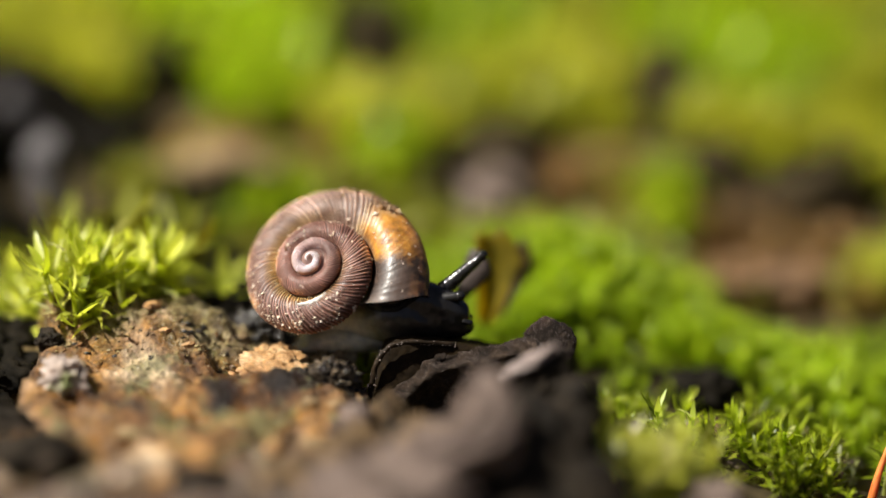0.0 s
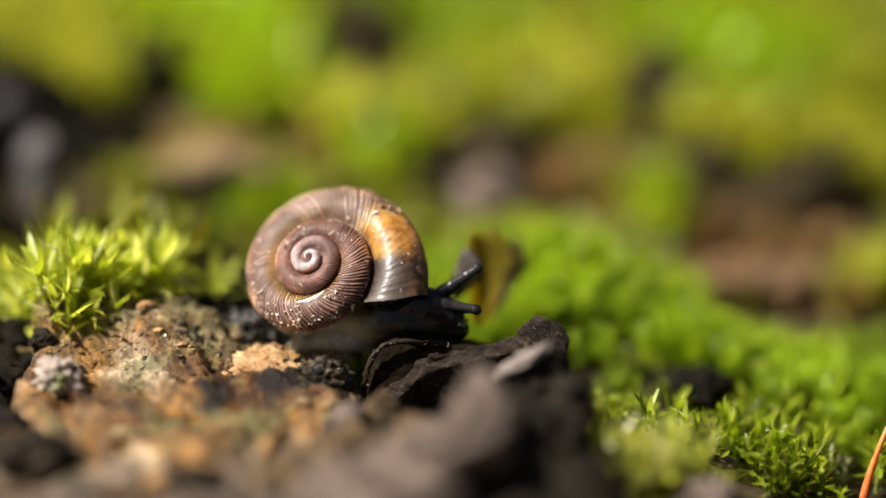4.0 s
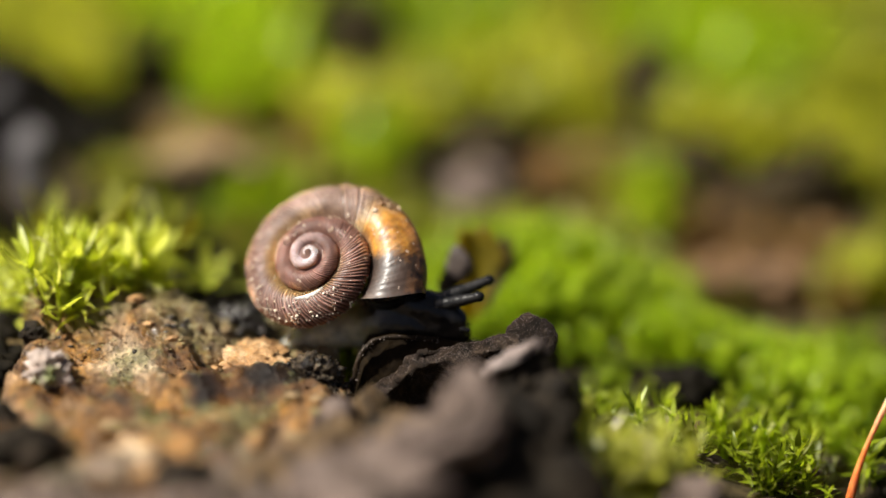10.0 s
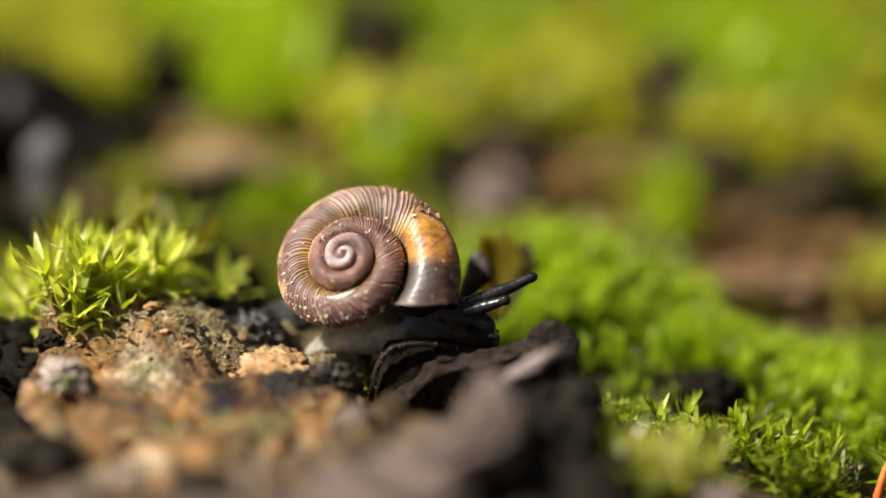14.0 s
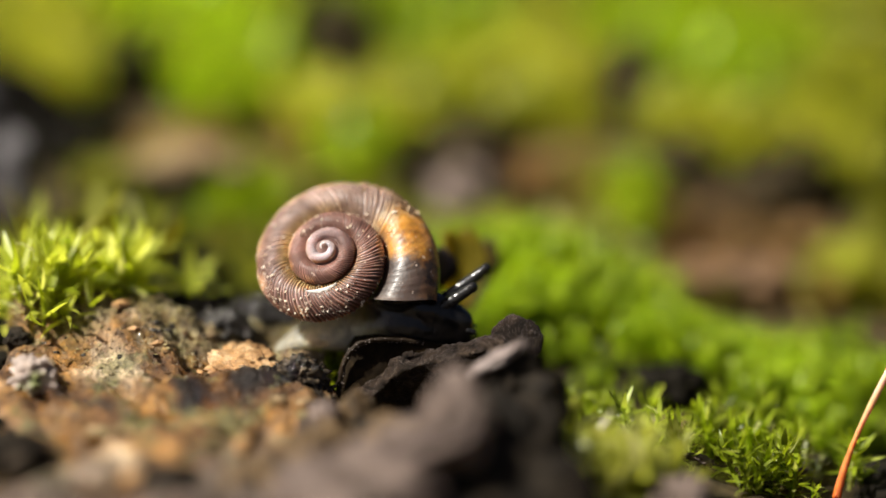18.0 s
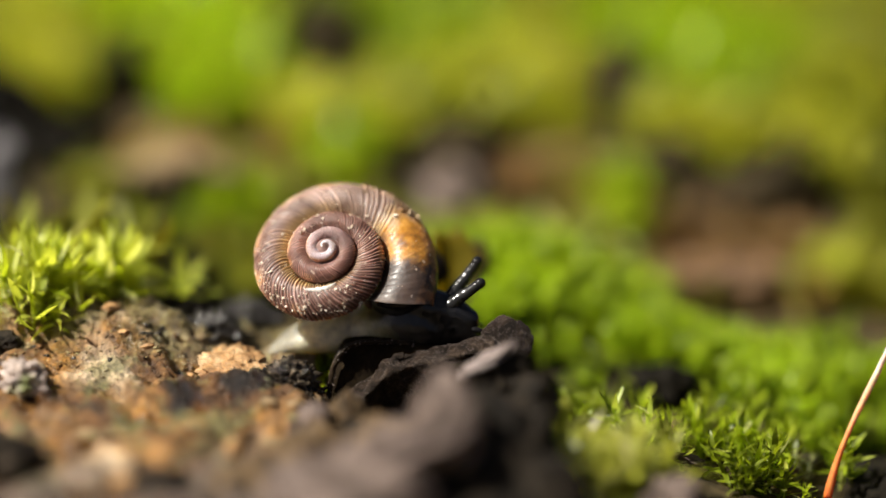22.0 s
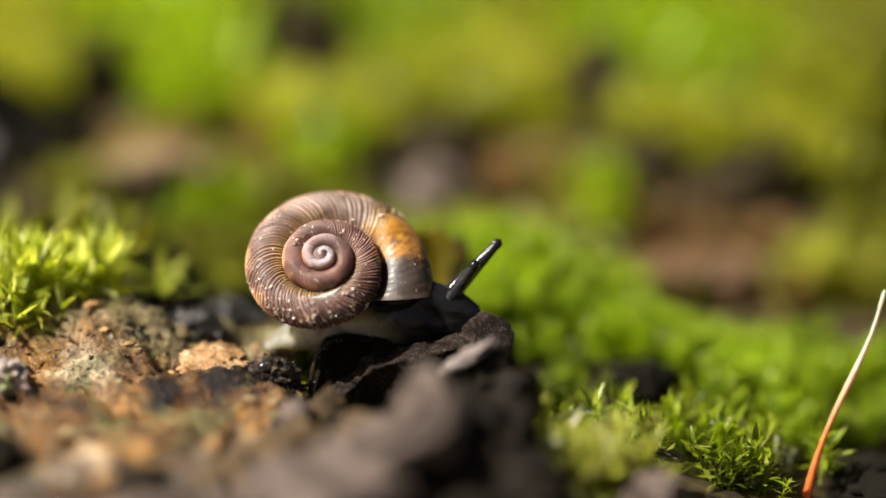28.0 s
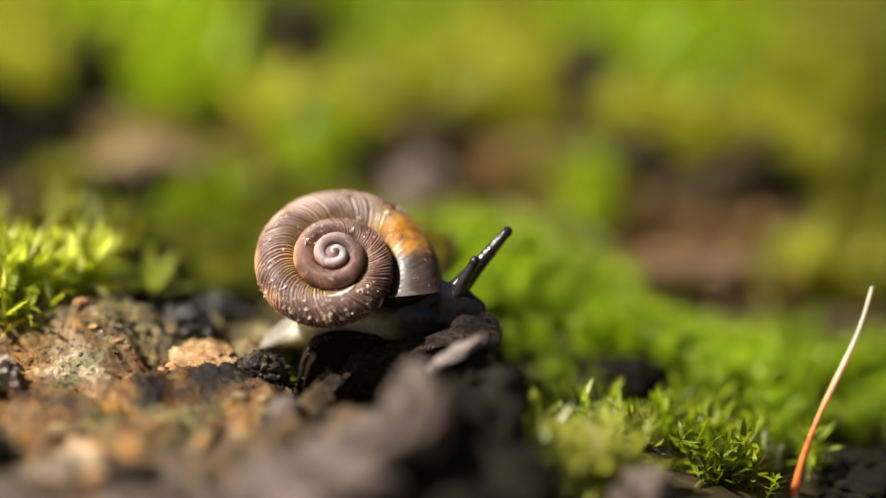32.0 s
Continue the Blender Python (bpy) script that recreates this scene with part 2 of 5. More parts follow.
def wood_material():
    """Rotten wood: orange, tan and grey-mauve fields, dark pits and a green-grey crust."""
    m, n, l, p = material("rotten_wood")
    field = ramp(n, l, noise_node(n, l, 4.5, 3, 0.5, 0.8), [(0.34, (0.045, 0.026, 0.012)), (0.42, (0.2, 0.095, 0.028)), (0.49, (0.36, 0.195, 0.062)), (0.54, (0.24, 0.145, 0.075)), (0.58, (0.4, 0.26, 0.14)), (0.65, (0.7, 0.56, 0.4))])
    mid = ramp(n, l, noise_node(n, l, 1.3, 4, 0.6, 0.5), [(0.36, (0.3, 0.23, 0.18)), (0.48, (0.8, 0.74, 0.66)), (0.62, (1.4, 1.35, 1.25))])
    grain = noise_node(n, l, 0.22, 5, 0.7)
    col = mix(n, l, 0.9, field, mid, "MULTIPLY")
    col = mix(n, l, 0.9, col, ramp(n, l, grain, [(0.3, (0.3, 0.27, 0.25)), (0.5, (0.8, 0.8, 0.8)), (0.72, (1.45, 1.4, 1.3))]), "MULTIPLY")
    col = mix(n, l, 0.9, col, ramp(n, l, noise_node(n, l, 3.2, 4, 0.6, 0.7), [(0.38, (0.3, 0.26, 0.24)), (0.52, (1.0, 1.0, 1.0)), (0.66, (1.35, 1.32, 1.28))]), "MULTIPLY")
    moss = ramp(n, l, noise_node(n, l, 2.4, 4, 0.65), [(0.52, (0, 0, 0)), (0.62, (0.7, 0.7, 0.7))])
    col = mix(n, l, moss, col, ramp(n, l, grain, [(0.35, (0.05, 0.055, 0.02)), (0.65, (0.24, 0.25, 0.09))]))
    co = n.new("ShaderNodeTexCoord")
    sep = n.new("ShaderNodeSeparateXYZ")
    l.new(co.outputs["Object"], sep.inputs[0])
    zone = n.new("ShaderNodeMath")
    zone.operation = "MULTIPLY_ADD"
    l.new(noise_node(n, l, 3.5, 4, 0.6), zone.inputs[0])
    zone.inputs[1].default_value = 0.012
    l.new(sep.outputs["Y"], zone.inputs[2])
    front = n.new("ShaderNodeMapRange")
    l.new(zone.outputs[0], front.inputs["Value"])
    front.inputs["From Min"].default_value, front.inputs["From Max"].default_value = -0.001, -0.007
    bark = ramp(n, l, noise_node(n, l, 2.2, 4, 0.6, 0.5), [(0.4, (0.012, 0.008, 0.006)), (0.52, (0.055, 0.037, 0.028)), (0.66, (0.28, 0.21, 0.17))])
    col = mix(n, l, mix(n, l, 1.0, front.outputs["Result"], (0.85, 0.85, 0.85), "MULTIPLY"), col, bark)
    upper = n.new("ShaderNodeMapRange")
    l.new(zone.outputs[0], upper.inputs["Value"])
    upper.inputs["From Min"].default_value, upper.inputs["From Max"].default_value = 0.0055, 0.0085
    crust = ramp(n, l, noise_node(n, l, 0.5, 5, 0.7), [(0.34, (0.025, 0.018, 0.008)), (0.47, (0.13, 0.095, 0.035)), (0.58, (0.27, 0.23, 0.085)), (0.68, (0.56, 0.53, 0.36))])
    col = mix(n, l, mix(n, l, 1.0, upper.outputs["Result"], (0.85, 0.85, 0.85), "MULTIPLY"), col, crust)
    l.new(col, p.inputs["Base Color"])
    wet = ramp(n, l, noise_node(n, l, 1.6, 4), [(0.42, (0.13, 0.13, 0.13)), (0.58, (0.6, 0.6, 0.6))])
    l.new(wet, p.inputs["Roughness"])
    relief(n, l, p, grain, 0.22)
    return m


WOOD = wood_material()
OCHRE = rough_matter("ochre_clod", [(0.38, (0.03, 0.018, 0.008)), (0.5, (0.14, 0.085, 0.035)), (0.64, (0.36, 0.25, 0.13))], 2.6, 0.5, 0.55, 0.2, gloss=0.35)
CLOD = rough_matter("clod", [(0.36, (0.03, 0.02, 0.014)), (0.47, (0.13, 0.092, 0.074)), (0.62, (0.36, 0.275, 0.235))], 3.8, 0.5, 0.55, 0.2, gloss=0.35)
# tone of the clod's shaded side, put into the colour; reused for dark bits
SHADE_EARTH = rough_matter("shade_earth", [(0.38, (0.007, 0.005, 0.003)), (0.52, (0.025, 0.018, 0.01)), (0.66, (0.09, 0.065, 0.045))], 2.4, 0.4, 0.7, 0.2, gloss=0.2)
STONE = rough_matter("grey_stone", [(0.36, (0.02, 0.018, 0.02)), (0.52, (0.12, 0.11, 0.115)), (0.66, (0.4, 0.36, 0.39))], 6.0, 0.6, 0.55, 0.2)
PALE = rough_matter("pale_pebble", [(0.3, (0.25, 0.19, 0.15)), (0.55, (0.5, 0.41, 0.36)), (0.75, (0.66, 0.58, 0.52))], 1.2, 0.3, 0.6, 0.08, tint=(0.25, 0.3, 0.08))
DIRT = rough_matter("dirt_grains", [(0.3, (0.16, 0.10, 0.05)), (0.55, (0.34, 0.23, 0.12)), (0.75, (0.5, 0.38, 0.24))], 0.4, 0.1, 0.6, 0.02)
SPECK = rough_matter("pale_grains", [(0.3, (0.6, 0.48, 0.34)), (0.55, (0.75, 0.66, 0.54)), (0.75, (0.85, 0.8, 0.7))], 0.5, 0.2, 0.5, 0.02)
RED_BARK = rough_matter("red_bark", [(0.3, (0.1, 0.058, 0.03)), (0.5, (0.25, 0.15, 0.085)), (0.72, (0.4, 0.27, 0.16))], 2.5, 0.6, 0.8, 0.15, gloss=0.25)
BARK_TIP = rough_matter("bark_tip", [(0.3, (0.12, 0.09, 0.08)), (0.5, (0.28, 0.22, 0.2)), (0.7, (0.42, 0.36, 0.33))], 1.5, 0.3, 0.5, 0.08)
LOBE = rough_matter("grey_lobe", [(0.3, (0.025, 0.017, 0.013)), (0.55, (0.075, 0.055, 0.047)), (0.75, (0.15, 0.12, 0.105))], 0.8, 0.2, 0.6, 0.04)
CREAM = rough_matter("cream_wood", [(0.3, (0.22, 0.1, 0.03)), (0.5, (0.46, 0.26, 0.105)), (0.7, (0.64, 0.47, 0.28))], 0.8, 0.2, 0.55, 0.08)
TAN = rough_matter("tan_litter", [(0.3, (0.14, 0.09, 0.04)), (0.5, (0.32, 0.22, 0.11)), (0.72, (0.46, 0.35, 0.2))], 6.0, 0.8, 0.7, 0.2)
# near-black: carries the shade of gaps and hollows in its colour
SHADE_HUMUS = rough_matter("shade_humus", [(0.3, (0.003, 0.0024, 0.001)), (0.6, (0.01, 0.0075, 0.0035)), (0.8, (0.03, 0.022, 0.01))], 1.2, 0.25, 0.85, 0.06, gloss=0.15)
CRUMB = rough_matter("wet_crumb", [(0.36, (0.008, 0.006, 0.004)), (0.5, (0.03, 0.022, 0.014)), (0.66, (0.16, 0.12, 0.08))], 0.5, 0.12, 0.1, 0.08)
BLACK = rough_matter("black_humus", [(0.3, (0.008, 0.007, 0.006)), (0.6, (0.03, 0.025, 0.02)), (0.8, (0.07, 0.055, 0.045))], 1.2, 0.25, 0.25, 0.06)
LEAFROT = rough_matter("rotting_leaf", [(0.34, (0.008, 0.005, 0.003)), (0.54, (0.03, 0.019, 0.012)), (0.72, (0.11, 0.076, 0.052))], 0.5, 0.06, 0.65, 0.1, gloss=0.18)
# AMBER and ROLL: the snail's shadow is painted into these dark tones
AMBER = rough_matter("amber_leaf", [(0.3, (0.006, 0.0035, 0.0015)), (0.55, (0.015, 0.009, 0.003)), (0.75, (0.035, 0.021, 0.007))], 0.8, 0.1, 0.7, 0.03, gloss=0.1)
ROLL = rough_matter("rolled_leaf", [(0.3, (0.008, 0.005, 0.002)), (0.55, (0.022, 0.013, 0.006)), (0.75, (0.05, 0.032, 0.015))], 0.6, 0.1, 0.5, 0.03, gloss=0.2)
OLIVE_LEAF = leafy("olive_leaf", (0.24, 0.19, 0.02), (0.38, 0.31, 0.03), (0.42, 0.25, 0.04), 0.7, 0.4, 0.9)
DARK_LEAF = leafy("dark_leaf", (0.05, 0.036, 0.01), (0.1, 0.07, 0.018), (0.16, 0.11, 0.03), 0.4, 0.5, 1.0)
MOSS_NEAR = leafy("moss_yellow_green", (0.34, 0.42, 0.02), (0.68, 0.75, 0.14), (0.92, 0.92, 0.66), 0.58, 0.3, 4.0, 0.25)
MOSS_RIGHT = leafy("moss_green", (0.07, 0.1, 0.006), (0.42, 0.53, 0.03), (0.75, 0.78, 0.35), 0.58, 0.36, 2.0, 0.5)
MOSS_MOUND = leafy("moss_mound", (0.13, 0.2, 0.01), (0.41, 0.55, 0.024), (0.54, 0.65, 0.08), 0.5, 0.5, 3.0)
MOSS_PALE = leafy("moss_pale", (0.3, 0.31, 0.05), (0.54, 0.58, 0.14), (0.75, 0.7, 0.5), 0.5, 0.3, 2.0, 0.3)
MOSS_FAR = leafy("moss_far", (0.24, 0.33, 0.015), (0.4, 0.54, 0.027), (0.54, 0.63, 0.1), 0.5, 0.4, 12.0)
MOSS_GOLD = leafy("moss_gold", (0.33, 0.34, 0.033), (0.5, 0.545, 0.08), (0.63, 0.61, 0.18), 0.5, 0.5, 6.0)
MOSS_DRY = leafy("moss_dry", (0.2, 0.14, 0.05), (0.4, 0.29, 0.13), (0.55, 0.42, 0.24), 0.4, 0.6, 6.0)
MOSS_RUST = leafy("moss_rust", (0.19, 0.115, 0.055), (0.4, 0.26, 0.14), (0.52, 0.37, 0.22), 0.3, 0.6, 6.0)
MOSS_OLIVE = leafy("moss_olive", (0.16, 0.14, 0.015), (0.29, 0.32, 0.045), (0.42, 0.38, 0.1), 0.4, 0.5, 10.0)


def seta_material():
    m, n, l, p = material("seta")
    sep = n.new("ShaderNodeSeparateXYZ")
    co = n.new("ShaderNodeTexCoord")
    l.new(co.outputs["Generated"], sep.inputs[0])
    col = ramp(n, l, sep.outputs["Z"], [(0.0, (0.55, 0.12, 0.025)), (0.35, (0.7, 0.27, 0.07)), (0.55, (0.8, 0.52, 0.28)), (0.7, (0.82, 0.7, 0.52)), (1.0, (0.78, 0.7, 0.58))])
    g = ramp(n, l, noise_node(n, l, 0.3, 3), [(0.3, (0.75, 0.7, 0.7)), (0.7, (1.1, 1.1, 1.1))])
    l.new(mix(n, l, 1.0, col, g, "MULTIPLY"), p.inputs["Base Color"])
    p.inputs["Roughness"].default_value = 0.35
    p.inputs["Subsurface Weight"].default_value = 0.7
    p.inputs["Subsurface Scale"].default_value = 0.0005
    return m


SETA = seta_material()


def shell_material():
    m, n, l, p = material("shell_horn")
    at = n.new("ShaderNodeAttribute")
    at.attribute_name = "turn"
    ac = n.new("ShaderNodeAttribute")
    ac.attribute_name = "rise"
    scaled = n.new("ShaderNodeMath")
    scaled.operation = "DIVIDE"
    l.new(at.outputs["Fac"], scaled.inputs[0])
    scaled.inputs[1].default_value = 5.0
    wob = n.new("ShaderNodeMath")
    wob.operation = "MULTIPLY_ADD"
    l.new(noise_node(n, l, 0.9, 4), wob.inputs[0])
    wob.inputs[1].default_value = 0.024
    sub = n.new("ShaderNodeMath")
    sub.operation = "SUBTRACT"
    l.new(scaled.outputs[0], sub.inputs[0])
    sub.inputs[1].default_value = 0.012
    l.new(sub.outputs[0], wob.inputs[2])
    # last stops whiten the apex: its gloss is put into the colour
    col = ramp(n, l, wob.outputs[0], [
        (0.0, (0.36, 0.3, 0.24)), (0.005, (0.12, 0.095, 0.075)), (0.012, (0.048, 0.032, 0.024)), (0.03, (0.055, 0.036, 0.026)), (0.05, (0.17, 0.115, 0.085)),
        (0.14, (0.14, 0.083, 0.065)), (0.25, (0.115, 0.056, 0.04)), (0.42, (0.12, 0.06, 0.045)), (0.6, (0.36, 0.28, 0.27)), (0.72, (0.8, 0.74, 0.72))])
    # the amber patch on the outer side behind the lip, with a torn pale border
    place = n.new("ShaderNodeAttribute")
    place.attribute_name = "inner"
    torn = n.new("ShaderNodeMath")
    torn.operation = "MULTIPLY_ADD"
    l.new(noise_node(n, l, 0.7, 4, 0.65), torn.inputs[0])
    torn.inputs[1].default_value = 0.022
    l.new(sub.outputs[0], torn.inputs[2])
    outside = ramp(n, l, place.outputs["Fac"], [(0.72, (1, 1, 1)), (0.86, (0, 0, 0))])
    band = ramp(n, l, torn.outputs[0], [(0.0235, (0, 0, 0)), (0.0315, (1, 1, 1)), (0.046, (1, 1, 1)), (0.05, (0, 0, 0))])
    pale = ramp(n, l, torn.outputs[0], [(0.045, (0, 0, 0)), (0.0485, (0.75, 0.75, 0.75)), (0.054, (0, 0, 0))])
    amber = ramp(n, l, noise_node(n, l, 0.6, 4, 0.6), [(0.3, (0.13, 0.055, 0.008)), (0.48, (0.32, 0.145, 0.014)), (0.68, (0.44, 0.23, 0.045))])
    col = mix(n, l, mix(n, l, 1.0, band, outside, "MULTIPLY"), col, amber)
    col = mix(n, l, pale, col, (0.5, 0.38, 0.22))
    # an ochre stain along the seam, orange wear on the outer rim
    seam = ramp(n, l, place.outputs["Fac"], [(0.5, (0, 0, 0)), (0.72, (0.8, 0.8, 0.8))])
    stain = ramp(n, l, scaled.outputs[0], [(0.06, (0, 0, 0)), (0.09, (1, 1, 1)), (0.17, (1, 1, 1)), (0.24, (0, 0, 0))])
    col = mix(n, l, mix(n, l, 1.0, seam, stain, "MULTIPLY"), col, (0.17, 0.105, 0.03))
    rim = ramp(n, l, place.outputs["Fac"], [(0.02, (0.7, 0.7, 0.7)), (0.2, (0, 0, 0))])
    worn = ramp(n, l, noise_node(n, l, 1.3, 4, 0.65), [(0.47, (0, 0, 0)), (0.56, (1, 1, 1))])
    col = mix(n, l, mix(n, l, 1.0, rim, worn, "MULTIPLY"), col, (0.36, 0.19, 0.085))
    # sky sheen painted in: tops of the tube paler and bluer, flanks darker
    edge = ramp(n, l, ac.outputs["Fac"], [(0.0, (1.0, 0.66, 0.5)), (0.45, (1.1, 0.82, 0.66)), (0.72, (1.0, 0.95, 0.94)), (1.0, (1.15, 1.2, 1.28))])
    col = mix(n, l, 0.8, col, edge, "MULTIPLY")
    # rib tops tinted pale blue for the same sheen, grooves between them darkened
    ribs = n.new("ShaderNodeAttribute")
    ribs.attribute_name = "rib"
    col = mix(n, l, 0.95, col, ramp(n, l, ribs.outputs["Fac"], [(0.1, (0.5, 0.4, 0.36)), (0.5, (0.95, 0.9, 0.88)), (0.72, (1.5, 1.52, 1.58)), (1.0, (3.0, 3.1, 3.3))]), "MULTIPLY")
    blot = ramp(n, l, noise_node(n, l, 1.4, 5, 0.6, 0.4), [(0.32, (0.5, 0.4, 0.35)), (0.5, (1.0, 0.98, 0.96)), (0.66, (1.55, 1.55, 1.6))])
    col = mix(n, l, 0.9, col, blot, "MULTIPLY")
    # limy scabs
    scab = ramp(n, l, noise_node(n, l, 0.32, 3, 0.55), [(0.66, (0, 0, 0)), (0.71, (0.7, 0.7, 0.7))])
    col = mix(n, l, scab, col, (0.55, 0.44, 0.36))
    l.new(col, p.inputs["Base Color"])
    rg = ramp(n, l, noise_node(n, l, 0.5, 4), [(0.32, (0.36, 0.36, 0.36)), (0.68, (0.6, 0.6, 0.6))])
    l.new(rg, p.inputs["Roughness"])
    p.inputs["Specular IOR Level"].default_value = 0.45
    p.inputs["Coat Weight"].default_value = 0.12
    p.inputs["Coat Roughness"].default_value = 0.24
    p.inputs["Subsurface Weight"].default_value = 0.5
    p.inputs["Subsurface Radius"].default_value = (1.0, 0.7, 0.5)
    p.inputs["Subsurface Scale"].default_value = 0.0006
    relief(n, l, p, noise_node(n, l, 0.14, 4), 0.02, 0.8)
    return m


SHELL_MAT = shell_material()


def skin_material(name, dark, light, size, rough=0.25, sss=0.0, bumps=0.012):
    m, n, l, p = material(name)
    col = ramp(n, l, noise_node(n, l, size, 5, 0.65), [(0.35, dark), (0.68, light)])
    l.new(col, p.inputs["Base Color"])
    p.inputs["Roughness"].default_value = rough
    p.inputs["Specular IOR Level"].default_value = 0.5
    p.inputs["Subsurface Weight"].default_value = sss
    p.inputs["Subsurface Scale"].default_value = 0.0005
    vor = n.new("ShaderNodeTexVoronoi")
    co = n.new("ShaderNodeTexCoord")
    vor.inputs["Scale"].default_value = 1000 / 0.22
    l.new(co.outputs["Object"], vor.inputs["Vector"])
    relief(n, l, p, vor.outputs["Distance"], bumps, 0.7)
    return m


def foot_material(name, back, front, start=0.5, end=1.05, rough=0.42):
    """Translucent foot: back tone behind, front tone towards the head."""
    m, n, l, p = material(name)
    co = n.new("ShaderNodeTexCoord")
    sep = n.new("ShaderNodeSeparateXYZ")
    l.new(co.outputs["Generated"], sep.inputs[0])
    add = n.new("ShaderNodeMath")
    add.operation = "MULTIPLY_ADD"
    l.new(noise_node(n, l, 0.9, 4), add.inputs[0])
    add.inputs[1].default_value = 0.3
    l.new(sep.outputs["X"], add.inputs[2])
    col = ramp(n, l, add.outputs[0], [(start, back), (end, front)])
    g = ramp(n, l, noise_node(n, l, 0.35, 4), [(0.3, (0.7, 0.7, 0.7)), (0.7, (1.15, 1.15, 1.15))])
    l.new(mix(n, l, 1.0, col, g, "MULTIPLY"), p.inputs["Base Color"])
    p.inputs["Roughness"].default_value = rough
    p.inputs["Specular IOR Level"].default_value = 0.3
    p.inputs["Subsurface Weight"].default_value = 0.9
    p.inputs["Subsurface Radius"].default_value = (1.0, 0.85, 0.6)
    p.inputs["Subsurface Scale"].default_value = 0.0016
    vor = n.new("ShaderNodeTexVoronoi")
    vor.inputs["Scale"].default_value = 1000 / 0.25
    l.new(co.outputs["Object"], vor.inputs["Vector"])
    relief(n, l, p, vor.outputs["Distance"], 0.03, 0.7)
    return m


SKIN_BLACK = skin_material("skin_black", (0.006, 0.006, 0.006), (0.022, 0.021, 0.02), 0.5, 0.12, 0.0, 0.02)
# greyer tip; the part under the shell is painted paler against its shadow
SKIN_TAIL = foot_material("skin_tail", (0.27, 0.25, 0.2), (0.74, 0.68, 0.48), 0.32, 0.5)


def body_material():
    """One wet skin: cream behind, olive under the shell, black towards neck and head."""
    m, n, l, p = material("skin_body")
    co = n.new("ShaderNodeTexCoord")
    lean = n.new("ShaderNodeVectorMath")
    lean.operation = "DOT_PRODUCT"
    l.new(co.outputs["Object"], lean.inputs[0])
    lean.inputs[1].default_value = (238.0, 0.0, 160.0)
    add = n.new("ShaderNodeMath")
    add.operation = "MULTIPLY_ADD"
    l.new(noise_node(n, l, 1.1, 4), add.inputs[0])
    add.inputs[1].default_value = 0.22
    l.new(lean.outputs["Value"], add.inputs[2])
    shift = n.new("ShaderNodeMath")
    shift.operation = "ADD"
    l.new(add.outputs[0], shift.inputs[0])
    shift.inputs[1].default_value = 1.08
    col = ramp(n, l, shift.outputs[0], [(0.0, (0.78, 0.72, 0.52)), (0.24, (0.7, 0.64, 0.42)), (0.42, (0.26, 0.23, 0.12)), (0.58, (0.055, 0.047, 0.037)), (0.78, (0.014, 0.013, 0.013))])
    g = ramp(n, l, noise_node(n, l, 0.35, 4), [(0.3, (0.75, 0.75, 0.75)), (0.7, (1.15, 1.15, 1.15))])
    l.new(mix(n, l, 1.0, col, g, "MULTIPLY"), p.inputs["Base Color"])
    p.inputs["Roughness"].default_value = 0.14
    p.inputs["Specular IOR Level"].default_value = 0.5
    p.inputs["Subsurface Weight"].default_value = 0.8
    p.inputs["Subsurface Radius"].default_value = (1.0, 0.85, 0.55)
    p.inputs["Subsurface Scale"].default_value = 0.0014
    vor = n.new("ShaderNodeTexVoronoi")
    vor.inputs["Scale"].default_value = 1000 / 0.3
    l.new(co.outputs["Object"], vor.inputs["Vector"])
    relief(n, l, p, vor.outputs["Distance"], 0.03, 0.6)
    return m


SKIN_BODY = body_material()
SKIN_STALK = skin_material("skin_stalk", (0.008, 0.008, 0.008), (0.028, 0.027, 0.026), 0.4, 0.2, 0.0, 0.02)


# ---- the ground ----
def axis_points(core0, core1, step, reach):
    pts, s, v = list(np.arange(core0, core1 + 1e-6, step)), step, core1
    while v < reach:
        s *= 1.25
        v += s
        pts.append(v)
    s, v = step, core0
    while v > -reach:
        s *= 1.25
        v -= s
        pts.insert(0, v)
    return np.array(pts)


def grid_mesh(name, xs, ys, height, mat):
    gx, gy = np.meshgrid(xs, ys)
    verts = np.stack([gx, gy, height(gx, gy)], -1).reshape(-1, 3)
    nx, ny = len(xs), len(ys)
    i = (np.arange(ny - 1)[:, None] * nx + np.arange(nx - 1)[None, :]).ravel()
    tris = np.concatenate([np.stack([i, i + 1, i + nx + 1], 1), np.stack([i, i + nx + 1, i + nx], 1)])
    return mesh_of_triangles(name, verts, tris, mat)


ground = part("ground", grid_mesh("ground", axis_points(-26, 26, 0.4, 40000), axis_points(-18, 46, 0.4, 40000), ground_h, SOIL))
tagged(ground, "dark damp forest soil with crumbs and moss on it", "ground", kind="structure")

rotten_wood = part("rotten_wood", grid_mesh("rotten_wood", np.concatenate([np.arange(-40, -20, 0.4), np.arange(-20, 0, 0.11)]), np.concatenate([np.arange(-40, -16, 0.4), np.arange(-16, 9, 0.11)]), lambda x, y: np.maximum(wood_h(x, y), -5), WOOD))
tagged(rotten_wood, "weathered orange-brown rotten wood with lichen crust and soft fibres", "wood")


